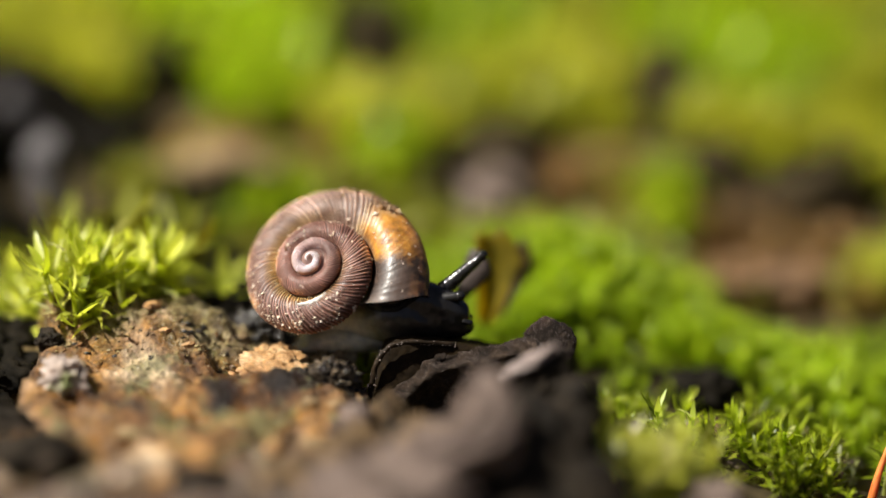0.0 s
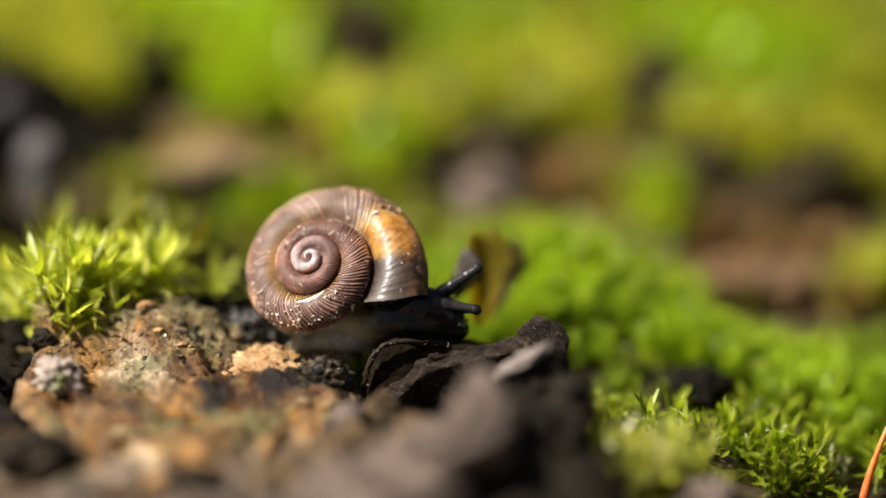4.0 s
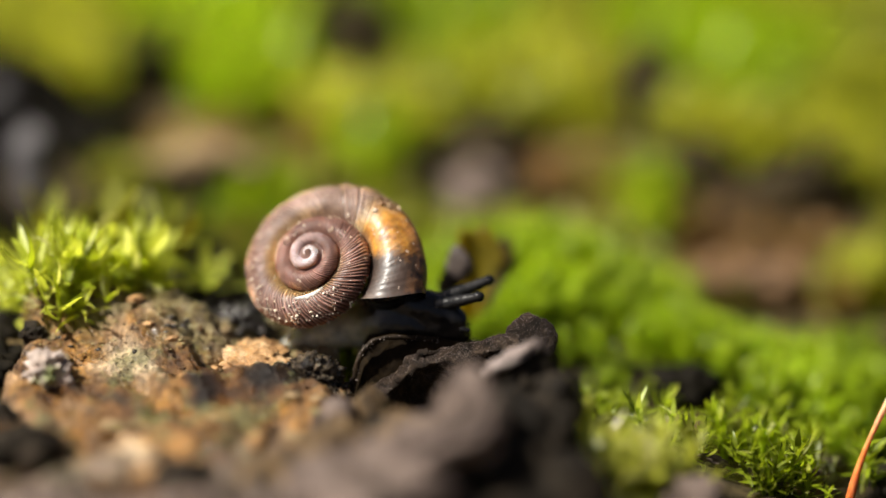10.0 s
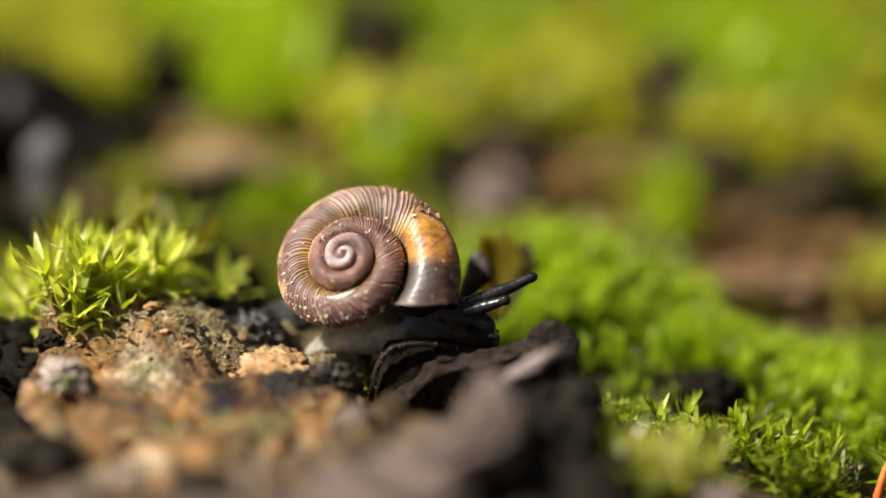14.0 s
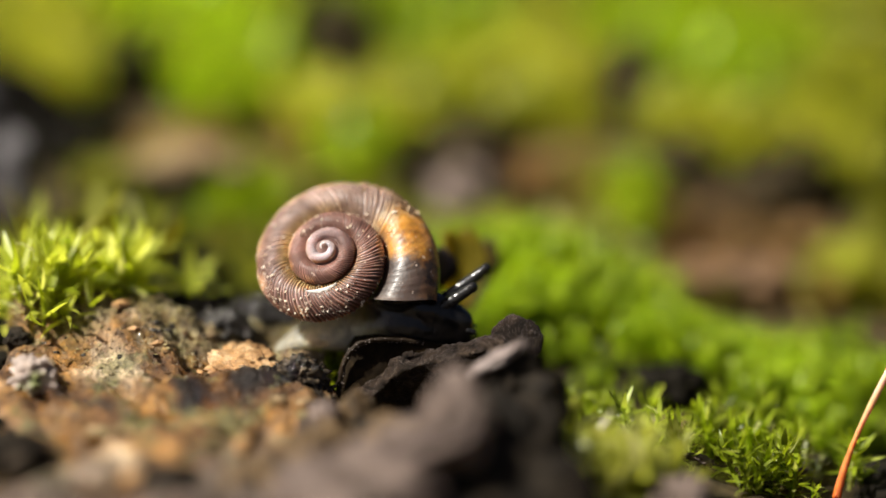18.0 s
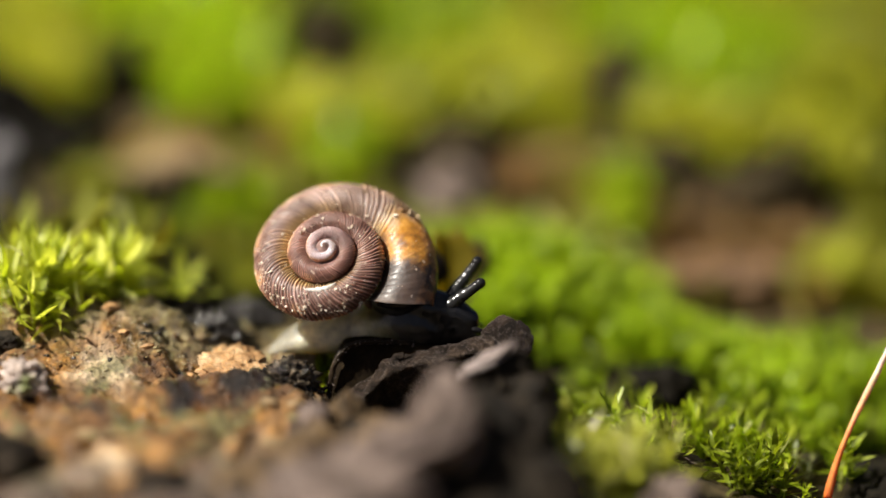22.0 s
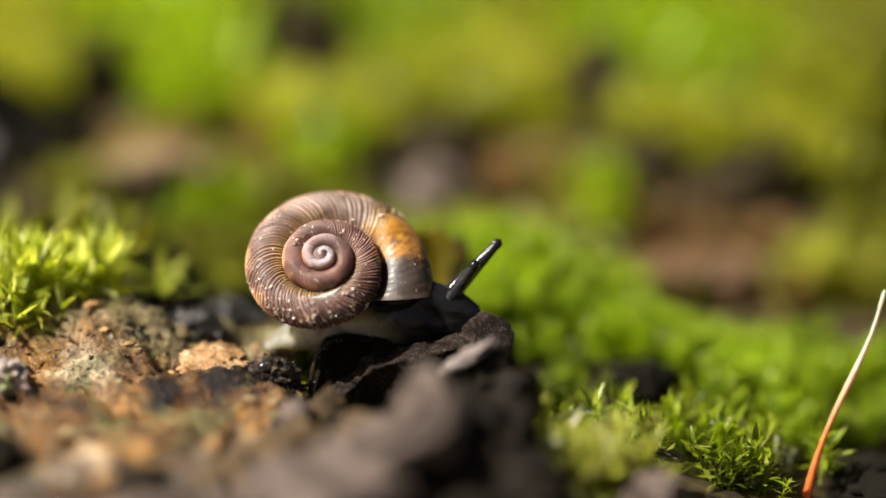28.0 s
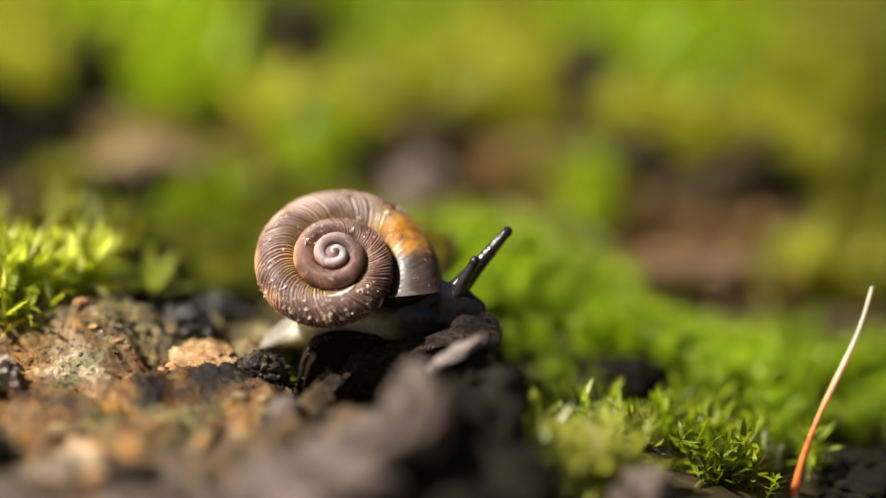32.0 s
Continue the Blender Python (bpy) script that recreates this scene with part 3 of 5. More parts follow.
# ---- moss ----
def leaf_points(rng, length, width, elev, turn, curl, rows):
    """A folded pointed leaf from the origin: rows of three points and a tip."""
    pts = []
    for k in range(rows):
        s = k / rows
        e = elev + curl * (s - 0.4)
        r, z = length * s * math.cos(e), length * s * math.sin(e)
        w = width * (0.65 + 0.75 * s - 1.38 * s * s)
        pts.append((r, z, w))
    e = elev + curl * 0.7
    tip = (length * math.cos(e), length * math.sin(e))
    c, sn = math.cos(turn), math.sin(turn)
    out = []
    for r, z, w in pts:
        for side, lift in ((-1, 0.22), (0, 0.0), (1, 0.22)):
            out.append((r * c - side * w * sn, r * sn + side * w * c, z + lift * w))
    out.append((tip[0] * c, tip[0] * sn, tip[1]))
    return out


def shoot_arrays(seed, height, length, width, leaves, rows=3):
    """A moss shoot: stem and spirally set leaves, wider below and upright at the top."""
    rng = random.Random(seed)
    verts, tris = [], []
    lean = (rng.uniform(-0.25, 0.25), rng.uniform(-0.25, 0.25))
    for k in range(5):
        z = height * k / 4
        for a in range(4):
            verts.append((lean[0] * z + 0.07 * math.cos(a * 1.571), lean[1] * z + 0.07 * math.sin(a * 1.571), z))
        if k:
            for a in range(4):
                b, p, q = (a + 1) % 4, (k - 1) * 4, k * 4
                tris += [(p + a, p + b, q + b), (p + a, q + b, q + a)]
    for i in range(leaves):
        s = (i + 0.5) / leaves
        z = height * (0.15 + 0.85 * s)
        elev = math.radians(rng.uniform(-8, 36) + 44 * s ** 1.6)
        ln = length * rng.uniform(0.75, 1.15) * (0.65 + 0.35 * math.sin(math.pi * min(1, s + 0.15)))
        base = len(verts)
        for (x, y, zz) in leaf_points(rng, ln, width * rng.uniform(0.8, 1.2), elev, i * 2.4 + rng.uniform(-0.3, 0.3), rng.uniform(-0.5, 0.6), rows):
            verts.append((x + lean[0] * z, y + lean[1] * z, zz + z))
        for k in range(rows - 1):
            for c in range(2):
                p = base + 3 * k + c
                tris += [(p, p + 1, p + 4), (p, p + 4, p + 3)]
        p = base + 3 * (rows - 1)
        tris += [(p, p + 1, p + 3), (p + 1, p + 2, p + 3)]
    return np.array(verts), np.array(tris)


LEFT_SHOOTS = [mesh_of_triangles("moss_shoot", *shoot_arrays(100 + k, 1.7, 2.0, 0.22, 10, 6), MOSS_NEAR) for k in range(7)]
STAR_SHOOTS = [mesh_of_triangles("moss_shoot", *shoot_arrays(160 + k, 0.8, 1.7, 0.19, 9, 6), MOSS_NEAR) for k in range(4)]
BROAD_SHOOTS = [mesh_of_triangles("moss_shoot", *shoot_arrays(120 + k, 2.2, 2.3, 0.34, 9, 5), MOSS_NEAR) for k in range(6)]
OLIVE_SHOOTS = [mesh_of_triangles("moss_shoot", *shoot_arrays(140 + k, 2.2, 1.6, 0.34, 10, 4), MOSS_OLIVE) for k in range(4)]
RIGHT_SHOOTS = [mesh_of_triangles("moss_shoot", *shoot_arrays(200 + k, 1.5, 1.1, 0.11, 15, 6), MOSS_RIGHT) for k in range(8)]
PALE_SHOOTS = [mesh_of_triangles("moss_shoot", *shoot_arrays(220 + k, 1.5, 1.1, 0.13, 14, 4), MOSS_PALE) for k in range(5)]
FAR_SHOOTS = [shoot_arrays(300 + k, 1.8, 1.7, 0.34, 11, 2) for k in range(6)]
MID_SHOOTS = [shoot_arrays(330 + k, 1.7, 0.8, 0.14, 14, 2) for k in range(6)]


def moss_mass(name, spots, arrays, mat, label, seed):
    """Many shoots as one mesh. spots: x, y, size in mm."""
    rng = np.random.RandomState(seed)
    vs, ts, n = [], [], 0
    hs = support_h(np.array([s[0] for s in spots]), np.array([s[1] for s in spots]))
    for (x, y, size), h in zip(spots, hs):
        v, t = arrays[rng.randint(len(arrays))]
        a = rng.uniform(0, 2 * math.pi)
        c, s = math.cos(a) * size, math.sin(a) * size
        lx, ly = rng.uniform(-0.2, 0.2, 2)
        w = np.stack([v[:, 0] * c - v[:, 1] * s + lx * v[:, 2] + x, v[:, 0] * s + v[:, 1] * c + ly * v[:, 2] + y, v[:, 2] * size + h - 0.15], 1)
        vs.append(w)
        ts.append(t + n)
        n += len(v)
    ob = part(name, mesh_of_triangles(name, np.concatenate(vs), np.concatenate(ts), mat))
    return tagged(ob, label, "moss", kind="stuff")


def scatter(rng, cx, cy, rx, ry, n, lo, hi, ragged=0.35):
    """Spots in an uneven ellipse."""
    out = []
    while len(out) < n:
        u, v = rng.uniform(-1, 1, 2)
        edge = 1 + ragged * wave(u * 3 + cx, v * 3 + cy, 2.0, 77, 2)
        if u * u + v * v < edge * edge:
            out.append((cx + rx * u, cy + ry * v, rng.uniform(lo, hi)))
    return out


# the yellow-green tuft on the wood's far edge, shoot by shoot
rng = np.random.RandomState(4)
left_tuft = empty("moss_tuft", (-14, 2.5, 1.6), "bright yellow-green star moss tuft growing on rotten wood", "moss")
tufts = [((x, y, size), LEFT_SHOOTS) for x, y, size in ((-16.6, 1.3, 1.2), (-15.9, 1.8, 1.35), (-15.1, 1.2, 1.05), (-14.5, 0.8, 0.9), (-13.9, 1.1, 1.0), (-13.3, 1.9, 1.15), (-17.3, 1.6, 1.2), (-16.2, 0.7, 0.8), (-15.3, 2.3, 1.3), (-12.8, 2.4, 1.0), (-14.2, 2.2, 1.2), (-18.2, 1.9, 1.3), (-17.0, 0.9, 1.0), (-17.7, 1.2, 1.1), (-16.4, 2.2, 1.3), (-18.8, 1.2, 1.2))]
tufts += [((x, y, size), STAR_SHOOTS) for x, y, size in ((-14.2, 0.5, 1.15), (-16.2, 0.6, 1.2), (-12.6, 1.3, 0.9), (-15.2, 0.2, 0.8), (-17.4, 0.4, 1.1), (-13.4, 0.9, 0.8))]
tufts += [(p, LEFT_SHOOTS) for p in scatter(rng, -14.2, 3.2, 3.6, 1.0, 20, 0.8, 1.25)] + [(p, BROAD_SHOOTS) for p in scatter(rng, -13.6, 6.0, 4.6, 1.6, 26, 0.7, 1.15)]
tufts += [(p, OLIVE_SHOOTS) for p in scatter(rng, -13.0, 8.6, 2.6, 2.2, 26, 1.3, 2.0)]
for (x, y, size), kinds in tufts:
    z = float(support_h(x, y))
    if z < 0.9 and y < 3.0:
        continue
    part("moss_shoot", kinds[rng.randint(len(kinds))], left_tuft, "", (x + 14, y - 2.5, z - 1.6 - 0.3), (rng.uniform(-16, 16), rng.uniform(-16, 16), rng.uniform(0, 360))).scale = (size,) * 3

# the green cushion beside the clod: the nearest shoots one by one
low_rng = np.random.RandomState(14)
right_cushion = empty("moss_cushion", (10, 0, -4), "bright green moss cushion of small pointed shoots on soil", "moss")
near_spots = scatter(rng, 11.4, -0.6, 6.6, 3.2, 190, 0.5, 1.35) + [(6.2, -7.0, 1.5), (6.9, -6.4, 1.35), (7.6, -7.2, 1.3)]
near_spots = [s for s in near_spots if s[0] > 8.3 or s[1] > 0.8 or s[1] < -5]
near_spots += scatter(rng, 7.6, -7.6, 2.4, 1.4, 42, 1.2, 2.0) + scatter(rng, 7.4, 1.0, 1.8, 2.0, 16, 0.5, 0.8)
for x, y, size in [s for s in near_spots if s[1] < -5 or wave(s[0], s[1], 2.6, 62, 2) < 0.12 and bump(s[0], s[1], 5.8, 0.8, 2.8, 4.5) < 0.45 and bump(s[0], s[1], 10.0, 2.2, 2.0, 2.2) < 0.4 and 5.8 < s[0] < 18.2]:
    z = float(support_h(x, y))
    part("moss_shoot", PALE_SHOOTS[rng.randint(5)] if y < -4.5 else RIGHT_SHOOTS[rng.randint(8)], right_cushion, "", (x - 10, y, z + 4 - 0.15), (rng.uniform(-20, 20), rng.uniform(-20, 20), rng.uniform(0, 360))).scale = (size,) * 3
for (x, y, size), kinds in [(p, RIGHT_SHOOTS) for p in scatter(rng, 7.4, 1.6, 2.4, 2.6, 30, 0.3, 0.55) + scatter(low_rng, 7.6, 0.2, 2.2, 2.4, 26, 0.35, 0.7)] + [(p, BROAD_SHOOTS) for p in ((6.7, -6.2, 0.5), (7.9, -6.4, 0.45), (6.2, -7.4, 0.55))]:
    part("moss_shoot", kinds[rng.randint(len(kinds))], right_cushion, "", (x - 10, y, float(support_h(x, y)) + 4 + (0.9 if y < -5 else 0.2)), (rng.uniform(-20, 20), rng.uniform(-20, 20), rng.uniform(0, 360))).scale = (size,) * 3
spots = scatter(rng, 6.0, 8.5, 6.0, 6.0, 2300, 0.55, 1.05) + scatter(rng, 3, 11, 4.5, 4.5, 900, 0.6, 1.05)
spots += scatter(rng, 14, 5.5, 5.5, 3.5, 420, 0.6, 1.1) + scatter(rng, 20, 3.5, 4, 4, 130, 0.6, 1.1) + scatter(rng, 17, 8.0, 6, 2.2, 300, 0.55, 1.0)
spots = [s for s in spots if (bump(s[0], s[1], 7.8, 3.2, 3.6, 4.2) < 0.34 or rng.uniform() < 0.1) and wave(s[0], s[1], 2.4, 61, 2) < (0.5 if s[1] > 6 else 0.25) and bump(s[0], s[1], 6.2, 1.4, 3.0, 4.5) < 0.42 and bump(s[0], s[1], 10.4, 3.2, 2.4, 3.2) < 0.38 and not (s[1] < -3 and s[0] < 7.2) and not (s[0] > 17.4 and s[1] < 3)]
spots += scatter(low_rng, 7.6, 4.4, 2.8, 2.2, 50, 0.3, 0.55)
moss_mass("moss_carpet", spots, MID_SHOOTS, MOSS_MOUND, "dense bright green moss carpet over a low mound", 21)

# the mossy bank behind: fields of green, golden, dry and rusty moss with bare dark gaps; x, y and half sizes in mm
GREEN = [(-9.0, 27.7, 2.9, 4.0), (13.8, 28.4, 5.0, 3.5), (2.4, 30.2, 2.9, 2.9), (-2.6, 22.4, 1.2, 1.3), (-7.8, 19.7, 1.8, 0.9), (9.8, 19.6, 1.1, 1.4), (-1.9, 32.3, 2.2, 1.8), (-13.3, 32.4, 3.2, 2.4)]
GOLD = [(-16.5, 29.9, 3.2, 3.4), (1.6, 25.3, 3.4, 1.9), (5.5, 27.6, 3.4, 3.2), (12.3, 22.9, 3.1, 1.5), (19.2, 24.8, 2.1, 2.9), (-3.9, 24.8, 2.3, 1.3), (-19.8, 32.5, 2.2, 2.4), (18.7, 32.1, 3.2, 2.3), (19.3, 16.6, 0.8, 1.1)]
DRY = [(-9.7, 22.6, 2.4, 1.2), (-6.1, 22.5, 2.0, 1.1), (7.1, 22.4, 1.5, 1.3), (8.3, 20.0, 1.5, 0.7), (4.8, 20.8, 1.0, 1.0)]
RUST = [(15.0, 17.2, 4.4, 2.0), (5.6, 21.0, 1.3, 1.0), (11.4, 17.6, 1.5, 1.1)]
BARE = [(2.6, 20.6, 3.0, 1.6), (5.6, 19.4, 2.2, 1.4), (-19.2, 24.0, 3.4, 5.2), (-17.5, 19.0, 3.0, 1.6), (-12.2, 18.0, 2.2, 1.2), (-15.2, 23.5, 2.3, 1.7), (-12.0, 25.4, 2.3, 1.7), (-3.2, 28.3, 2.0, 3.2), (2.8, 23.1, 2.8, 1.2), (10.4, 25.3, 1.6, 3.6), (16.2, 20.6, 3.0, 1.1), (-9.9, 20.3, 2.1, 0.8), (3.8, 20.1, 1.5, 1.2), (-0.1, 20.8, 0.9, 1.5), (11.4, 21.1, 1.8, 1.1), (18.9, 20.0, 1.3, 1.4)]


def field(x, y, patches):
    return np.max([1.25 * bump(x, y, cx, cy, 1.15 * rx, 1.15 * ry) for cx, cy, rx, ry in patches], axis=0)


bx, by = rng.uniform(-27, 27, 9500), rng.uniform(14.5, 45, 9500)
weights = np.stack([0.3 + 0.1 * wave(bx, by, 6, 91)] + [field(bx, by, p) for p in (GREEN, GOLD, DRY, RUST)] + [1.15 * field(bx, by, BARE)]) + rng.uniform(-0.1, 0.1, (6, 9500))
kind_at = np.argmax(weights, axis=0)
keep = rng.uniform(0, 1, 9500) < np.array([0.85, 1.0, 0.95, 0.5, 0.85, 0.08])[kind_at] * np.where(by < 17, 0.5, 1.0)
olive_extra = scatter(rng, -13.2, 9, 2.6, 2.4, 90, 0.75, 1.35)
green_extra = scatter(rng, -0.6, 15.0, 1.6, 1.6, 130, 0.4, 0.7)
for k, mat, extra, label in ((0, MOSS_OLIVE, olive_extra, "olive-brown dry moss on the rising bank"), (1, MOSS_FAR, green_extra, "bright green moss on the rising bank"), (2, MOSS_GOLD, [], "golden-green moss on the rising bank"), (3, MOSS_DRY, [], "dry tan moss on the rising bank"), (4, MOSS_RUST, [], "rusty brown dead moss on the rising bank")):
    low = 0.45 if k in (3, 4) else 0.65
    chosen = [(x, y, rng.uniform(low, 1.9 * low)) for x, y in zip(bx[keep & (kind_at == k)], by[keep & (kind_at == k)])]
    moss_mass("moss_bank", chosen + extra, FAR_SHOOTS, mat, label, 31 + k)


# ---- stones, clods and litter ----
def lump(name, centre, radii, seed, mat, label, category, amount=0.25, size=1.0, turn=(0, 0, 0), sub=5, octaves=5):
    """An uneven lump: an icosphere pushed in and out."""
    bm = bmesh.new()
    bmesh.ops.create_icosphere(bm, subdivisions=sub, radius=1.0)
    off = Vector((seed * 7.3, seed * 3.1, seed * 1.7))
    for v in bm.verts:
        d = noise.fractal(v.co * (1.6 / size) + off, 0.9, 2.1, octaves)
        r = 1 + amount * d
        v.co = Vector((v.co.x * radii[0] * r, v.co.y * radii[1] * r, v.co.z * radii[2] * r)) * MM
    for f in bm.faces:
        f.smooth = True
    data = bpy.data.meshes.new(name)
    bm.to_mesh(data)
    bm.free()
    data.materials.append(mat)
    return tagged(part(name, data, None, "", centre, turn), label, category)


def clod(at, label, lumps, mat, seed):
    """A crumbly clod: lumps grown into one another, each a part."""
    top = empty("soil_clod", at, label, "clod")
    for k, (x, y, z, rx, ry, rz, turn) in enumerate(lumps):
        ob = lump("crumb", (x, y, z), (rx, ry, rz), seed + k, mat, "", "", 0.34, 1.3, turn, octaves=2)
        ob.parent = top
    return top


def heap(name, centre, radii, seed, mat, label, category, amount=0.4, size=0.5, turn=(0, 0, 0), sub=4, octaves=4, piece="crumb"):
    """A crumbly heap: one large crumb with smaller ones grown round it, each a part."""
    rng = random.Random(seed)
    top = empty(name, (centre[0], centre[1], centre[2] - 0.5 * radii[2]), label, category)
    spots = [(0.0, 0.0, 0.0, 0.88)] + [(math.cos(a), math.sin(a), rng.uniform(-0.3, 0.15), rng.uniform(0.4, 0.6)) for a in [rng.uniform(0, 1.2) + 1.57 * k for k in range(4)]]
    for k, (c, d, e, q) in enumerate(spots):
        ob = lump(piece, (0.55 * c * radii[0], 0.55 * d * radii[1], (0.5 + e) * radii[2]), (radii[0] * q, radii[1] * q, radii[2] * q), seed + 0.37 * k, mat, "", "", amount, size, (0, 0, rng.uniform(0, 90)), sub, octaves)
        ob.parent = top
    return top


earth_clod = clod((0.6, -13, -4.5), "crumbly mauve-brown clod of earth with its shaded side painted dark", [
    (-1.0, 0.0, 4.7, 3.5, 1.3, 1.15, (0, -25, 0)), (-3.0, 0.2, 3.2, 2.4, 1.7, 1.5, (0, -8, 0)), (0.85, 1.8, 5.6, 0.95, 1.0, 1.5, (0, 16, 0)),
    (1.3, 1.0, 4.9, 0.9, 0.9, 1.0, (0, -20, 0)), (-2.0, -0.6, 2.6, 2.6, 2.0, 2.2, (0, 0, 0)), (4.15, 5.0, 4.2, 0.75, 0.6, 0.45, (0, -22, 0))], CLOD, 3)
# dark lumps paint the shade on the clod's right side and in its hollows
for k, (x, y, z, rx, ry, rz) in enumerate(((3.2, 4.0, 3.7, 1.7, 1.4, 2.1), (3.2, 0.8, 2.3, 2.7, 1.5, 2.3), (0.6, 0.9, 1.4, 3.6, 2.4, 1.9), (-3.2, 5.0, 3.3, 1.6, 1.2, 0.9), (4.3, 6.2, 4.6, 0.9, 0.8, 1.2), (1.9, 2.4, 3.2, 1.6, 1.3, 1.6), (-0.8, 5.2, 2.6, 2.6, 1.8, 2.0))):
    lump("damp_crumb", (x, y, z), (rx, ry, rz), 140 + k, SHADE_EARTH, "", "", 0.3, 1.2, octaves=3).parent = earth_clod
lump("damp_crumb", (-1.1, 4.0, 3.9), (1.4, 1.1, 1.1), 150, OCHRE, "", "", 0.3, 1.2, (0, -12, 0), octaves=3).parent = earth_clod
clod((-4.4, -10.5, -3.5), "small brown clod of earth beside the wood", [
    (0, 0, 1.6, 1.9, 1.7, 1.6, (0, 0, 0)), (0.7, 0.8, 2.9, 0.9, 0.8, 0.7, (0, 15, 0)), (-1.4, -0.5, 2.0, 1.0, 1.0, 0.8, (0, 0, 0)), (1.6, 2.0, 2.6, 1.2, 1.0, 0.9, (0, 10, 0))], OCHRE, 15)
lump("bark_sliver", (3.2, -5.2, 1.4), (1.25, 0.4, 0.27), 8, BARK_TIP, "pale tipped sliver of bark lying on the clod", "bark", 0.3, 0.8, (0, -31, 0))
lump("bark_bit", (4.0, -5.0, 0.5), (0.95, 0.5, 1.1), 18, SHADE_EARTH, "dark brown bit of bark under the pale sliver", "bark", 0.3, 0.8, (0, 20, 0))
lump("pebble", (-14.2, -3.2, 0.3), (0.8, 0.7, 0.7), 9, PALE, "small whitish pebble with green algae on wood", "pebble", 0.55, 0.6, octaves=4)
lump("stone", (-19.6, 23.6, 5.0), (1.0, 0.9, 1.1), 12, STONE, "dark grey stone standing behind the moss", "stone", 0.25)
lump("stone", (-17.2, 17.6, 3.6), (0.95, 0.8, 1.9), 13, STONE, "small dark grey stone with a pale face", "stone", 0.25)
lump("seed_husk", (2.5, 20.6, 1.6), (1.6, 1.5, 1.6), 14, CLOD, "round brown seed husk lying in litter", "seed husk", 0.15)
lump("soil_crumb", (-4.2, -1.8, -0.25), (1.0, 0.7, 0.75), 16, CRUMB, "wet black crumb of humus on the wood", "humus", 0.45, 0.35)
lump("humus_crumb", (-7.4, 2.4, 0.2), (1.3, 1.0, 1.0), 17, BLACK, "wet black humus in a gap behind the wood", "humus", 0.5, 0.4)


# near-black heaps put where shade falls beside the clod and the stalk
heap("dark_lump", (6.0, -0.6, -3.3), (2.0, 2.6, 1.2), 24, SHADE_HUMUS, "near-black heap painting the shade beside the clod", "humus", 0.4, 0.5)
heap("dark_lump", (19.4, -0.6, -5.7), (2.2, 3.6, 1.3), 25, SHADE_HUMUS, "near-black heap painting the shade in a hollow beside the moss stalk", "humus", 0.4, 0.45)
heap("bark_flake", (-9.2, 22.43, 3.2), (4.08, 2.04, 0.74), 21, TAN, "flat tan flake of bark lying among moss", "bark", 0.35, 0.7, (8, 4, 12), piece="bark_layer")
heap("bark_flake", (14.54, 18.26, -1.01), (4.07, 3.10, 0.78), 22, RED_BARK, "flat brown flake of bark behind the moss mound", "bark", 0.35, 0.7, (4, -3, -20), piece="bark_layer")
heap("dark_lump", (2.75, 23.80, 3.34), (2.94, 1.83, 1.38), 23, SOIL, "dark lump behind the seed husk", "humus", 0.3, 0.7)

# ---- crust, crumbs and flakes on the wood ----
LICHEN = rough_matter("lichen_crust", [(0.3, (0.16, 0.12, 0.05)), (0.5, (0.36, 0.29, 0.13)), (0.72, (0.66, 0.57, 0.4))], 0.9, 0.2, 0.7, 0.06)
rnd = random.Random(31)
for k in range(150):
    x, y = rnd.uniform(-15, -5.5), rnd.gauss(0.9, 0.9)
    r = rnd.uniform(0.03, 0.1)
    ob = lump("lichen", (x, y, float(wood_h(x, y)) + 0.05 * r), (r, r * rnd.uniform(0.7, 1.1), r * 0.38), 40 + k, (LICHEN, WOOD, LICHEN, LICHEN, TAN)[k % 5], "", "", 0.8, 0.5, (0, 0, rnd.uniform(0, 360)), sub=3)
    ob.parent = rotten_wood
for k in range(44):
    x, y = rnd.uniform(-17, -3.5), rnd.uniform(-15, 1.2)
    r = rnd.uniform(0.15, 0.5) * (1.0 if y > -5 else 2.0)
    ob = lump("wood_flake", (x, y, float(wood_h(x, y)) + 0.01), (r, r * rnd.uniform(0.35, 0.8), 0.09 + 0.1 * r), 100 + k, (TAN, WOOD, WOOD, CREAM)[k % 4], "", "", 0.4, 0.6, (rnd.uniform(-14, 14), rnd.uniform(-14, 14), rnd.uniform(0, 360)), sub=3)
    ob.parent = rotten_wood


def crust_grains(name, count, seed, mat, label, place, sizes):
    """Grains of crust joined into one part; place gives x and y."""
    rg = random.Random(seed)
    bm = bmesh.new()
    bmesh.ops.create_icosphere(bm, subdivisions=1, radius=1.0)
    unit, tris = np.array([v.co for v in bm.verts]), np.array([[v.index for v in f.verts] for f in bm.faces])
    bm.free()
    vs, ts = [], []
    xy = np.array([place(rg) for _ in range(count)])
    for k, ((x, y), h) in enumerate(zip(xy, wood_h(xy[:, 0], xy[:, 1]))):
        r = sizes[0] + (sizes[1] - sizes[0]) * rg.random() ** 2
        jag = np.array([[rg.uniform(0.3, 1.6)] for _ in unit])
        vs.append(unit * jag * r * np.array([rg.uniform(0.6, 1.8), 1, rg.uniform(0.5, 1.1)]) + np.array([x, y, h]))
        ts.append(tris + k * len(unit))
    ob = part(name, mesh_of_triangles(name, np.concatenate(vs), np.concatenate(ts), mat), rotten_wood, label)
    return tagged(ob, kind="stuff")


crust_grains("crust", 1300, 51, LICHEN, "pale olive grains of lichen crust", lambda r: (r.uniform(-16, -5.5), r.gauss(1.2, 1.0)), (0.012, 0.06))
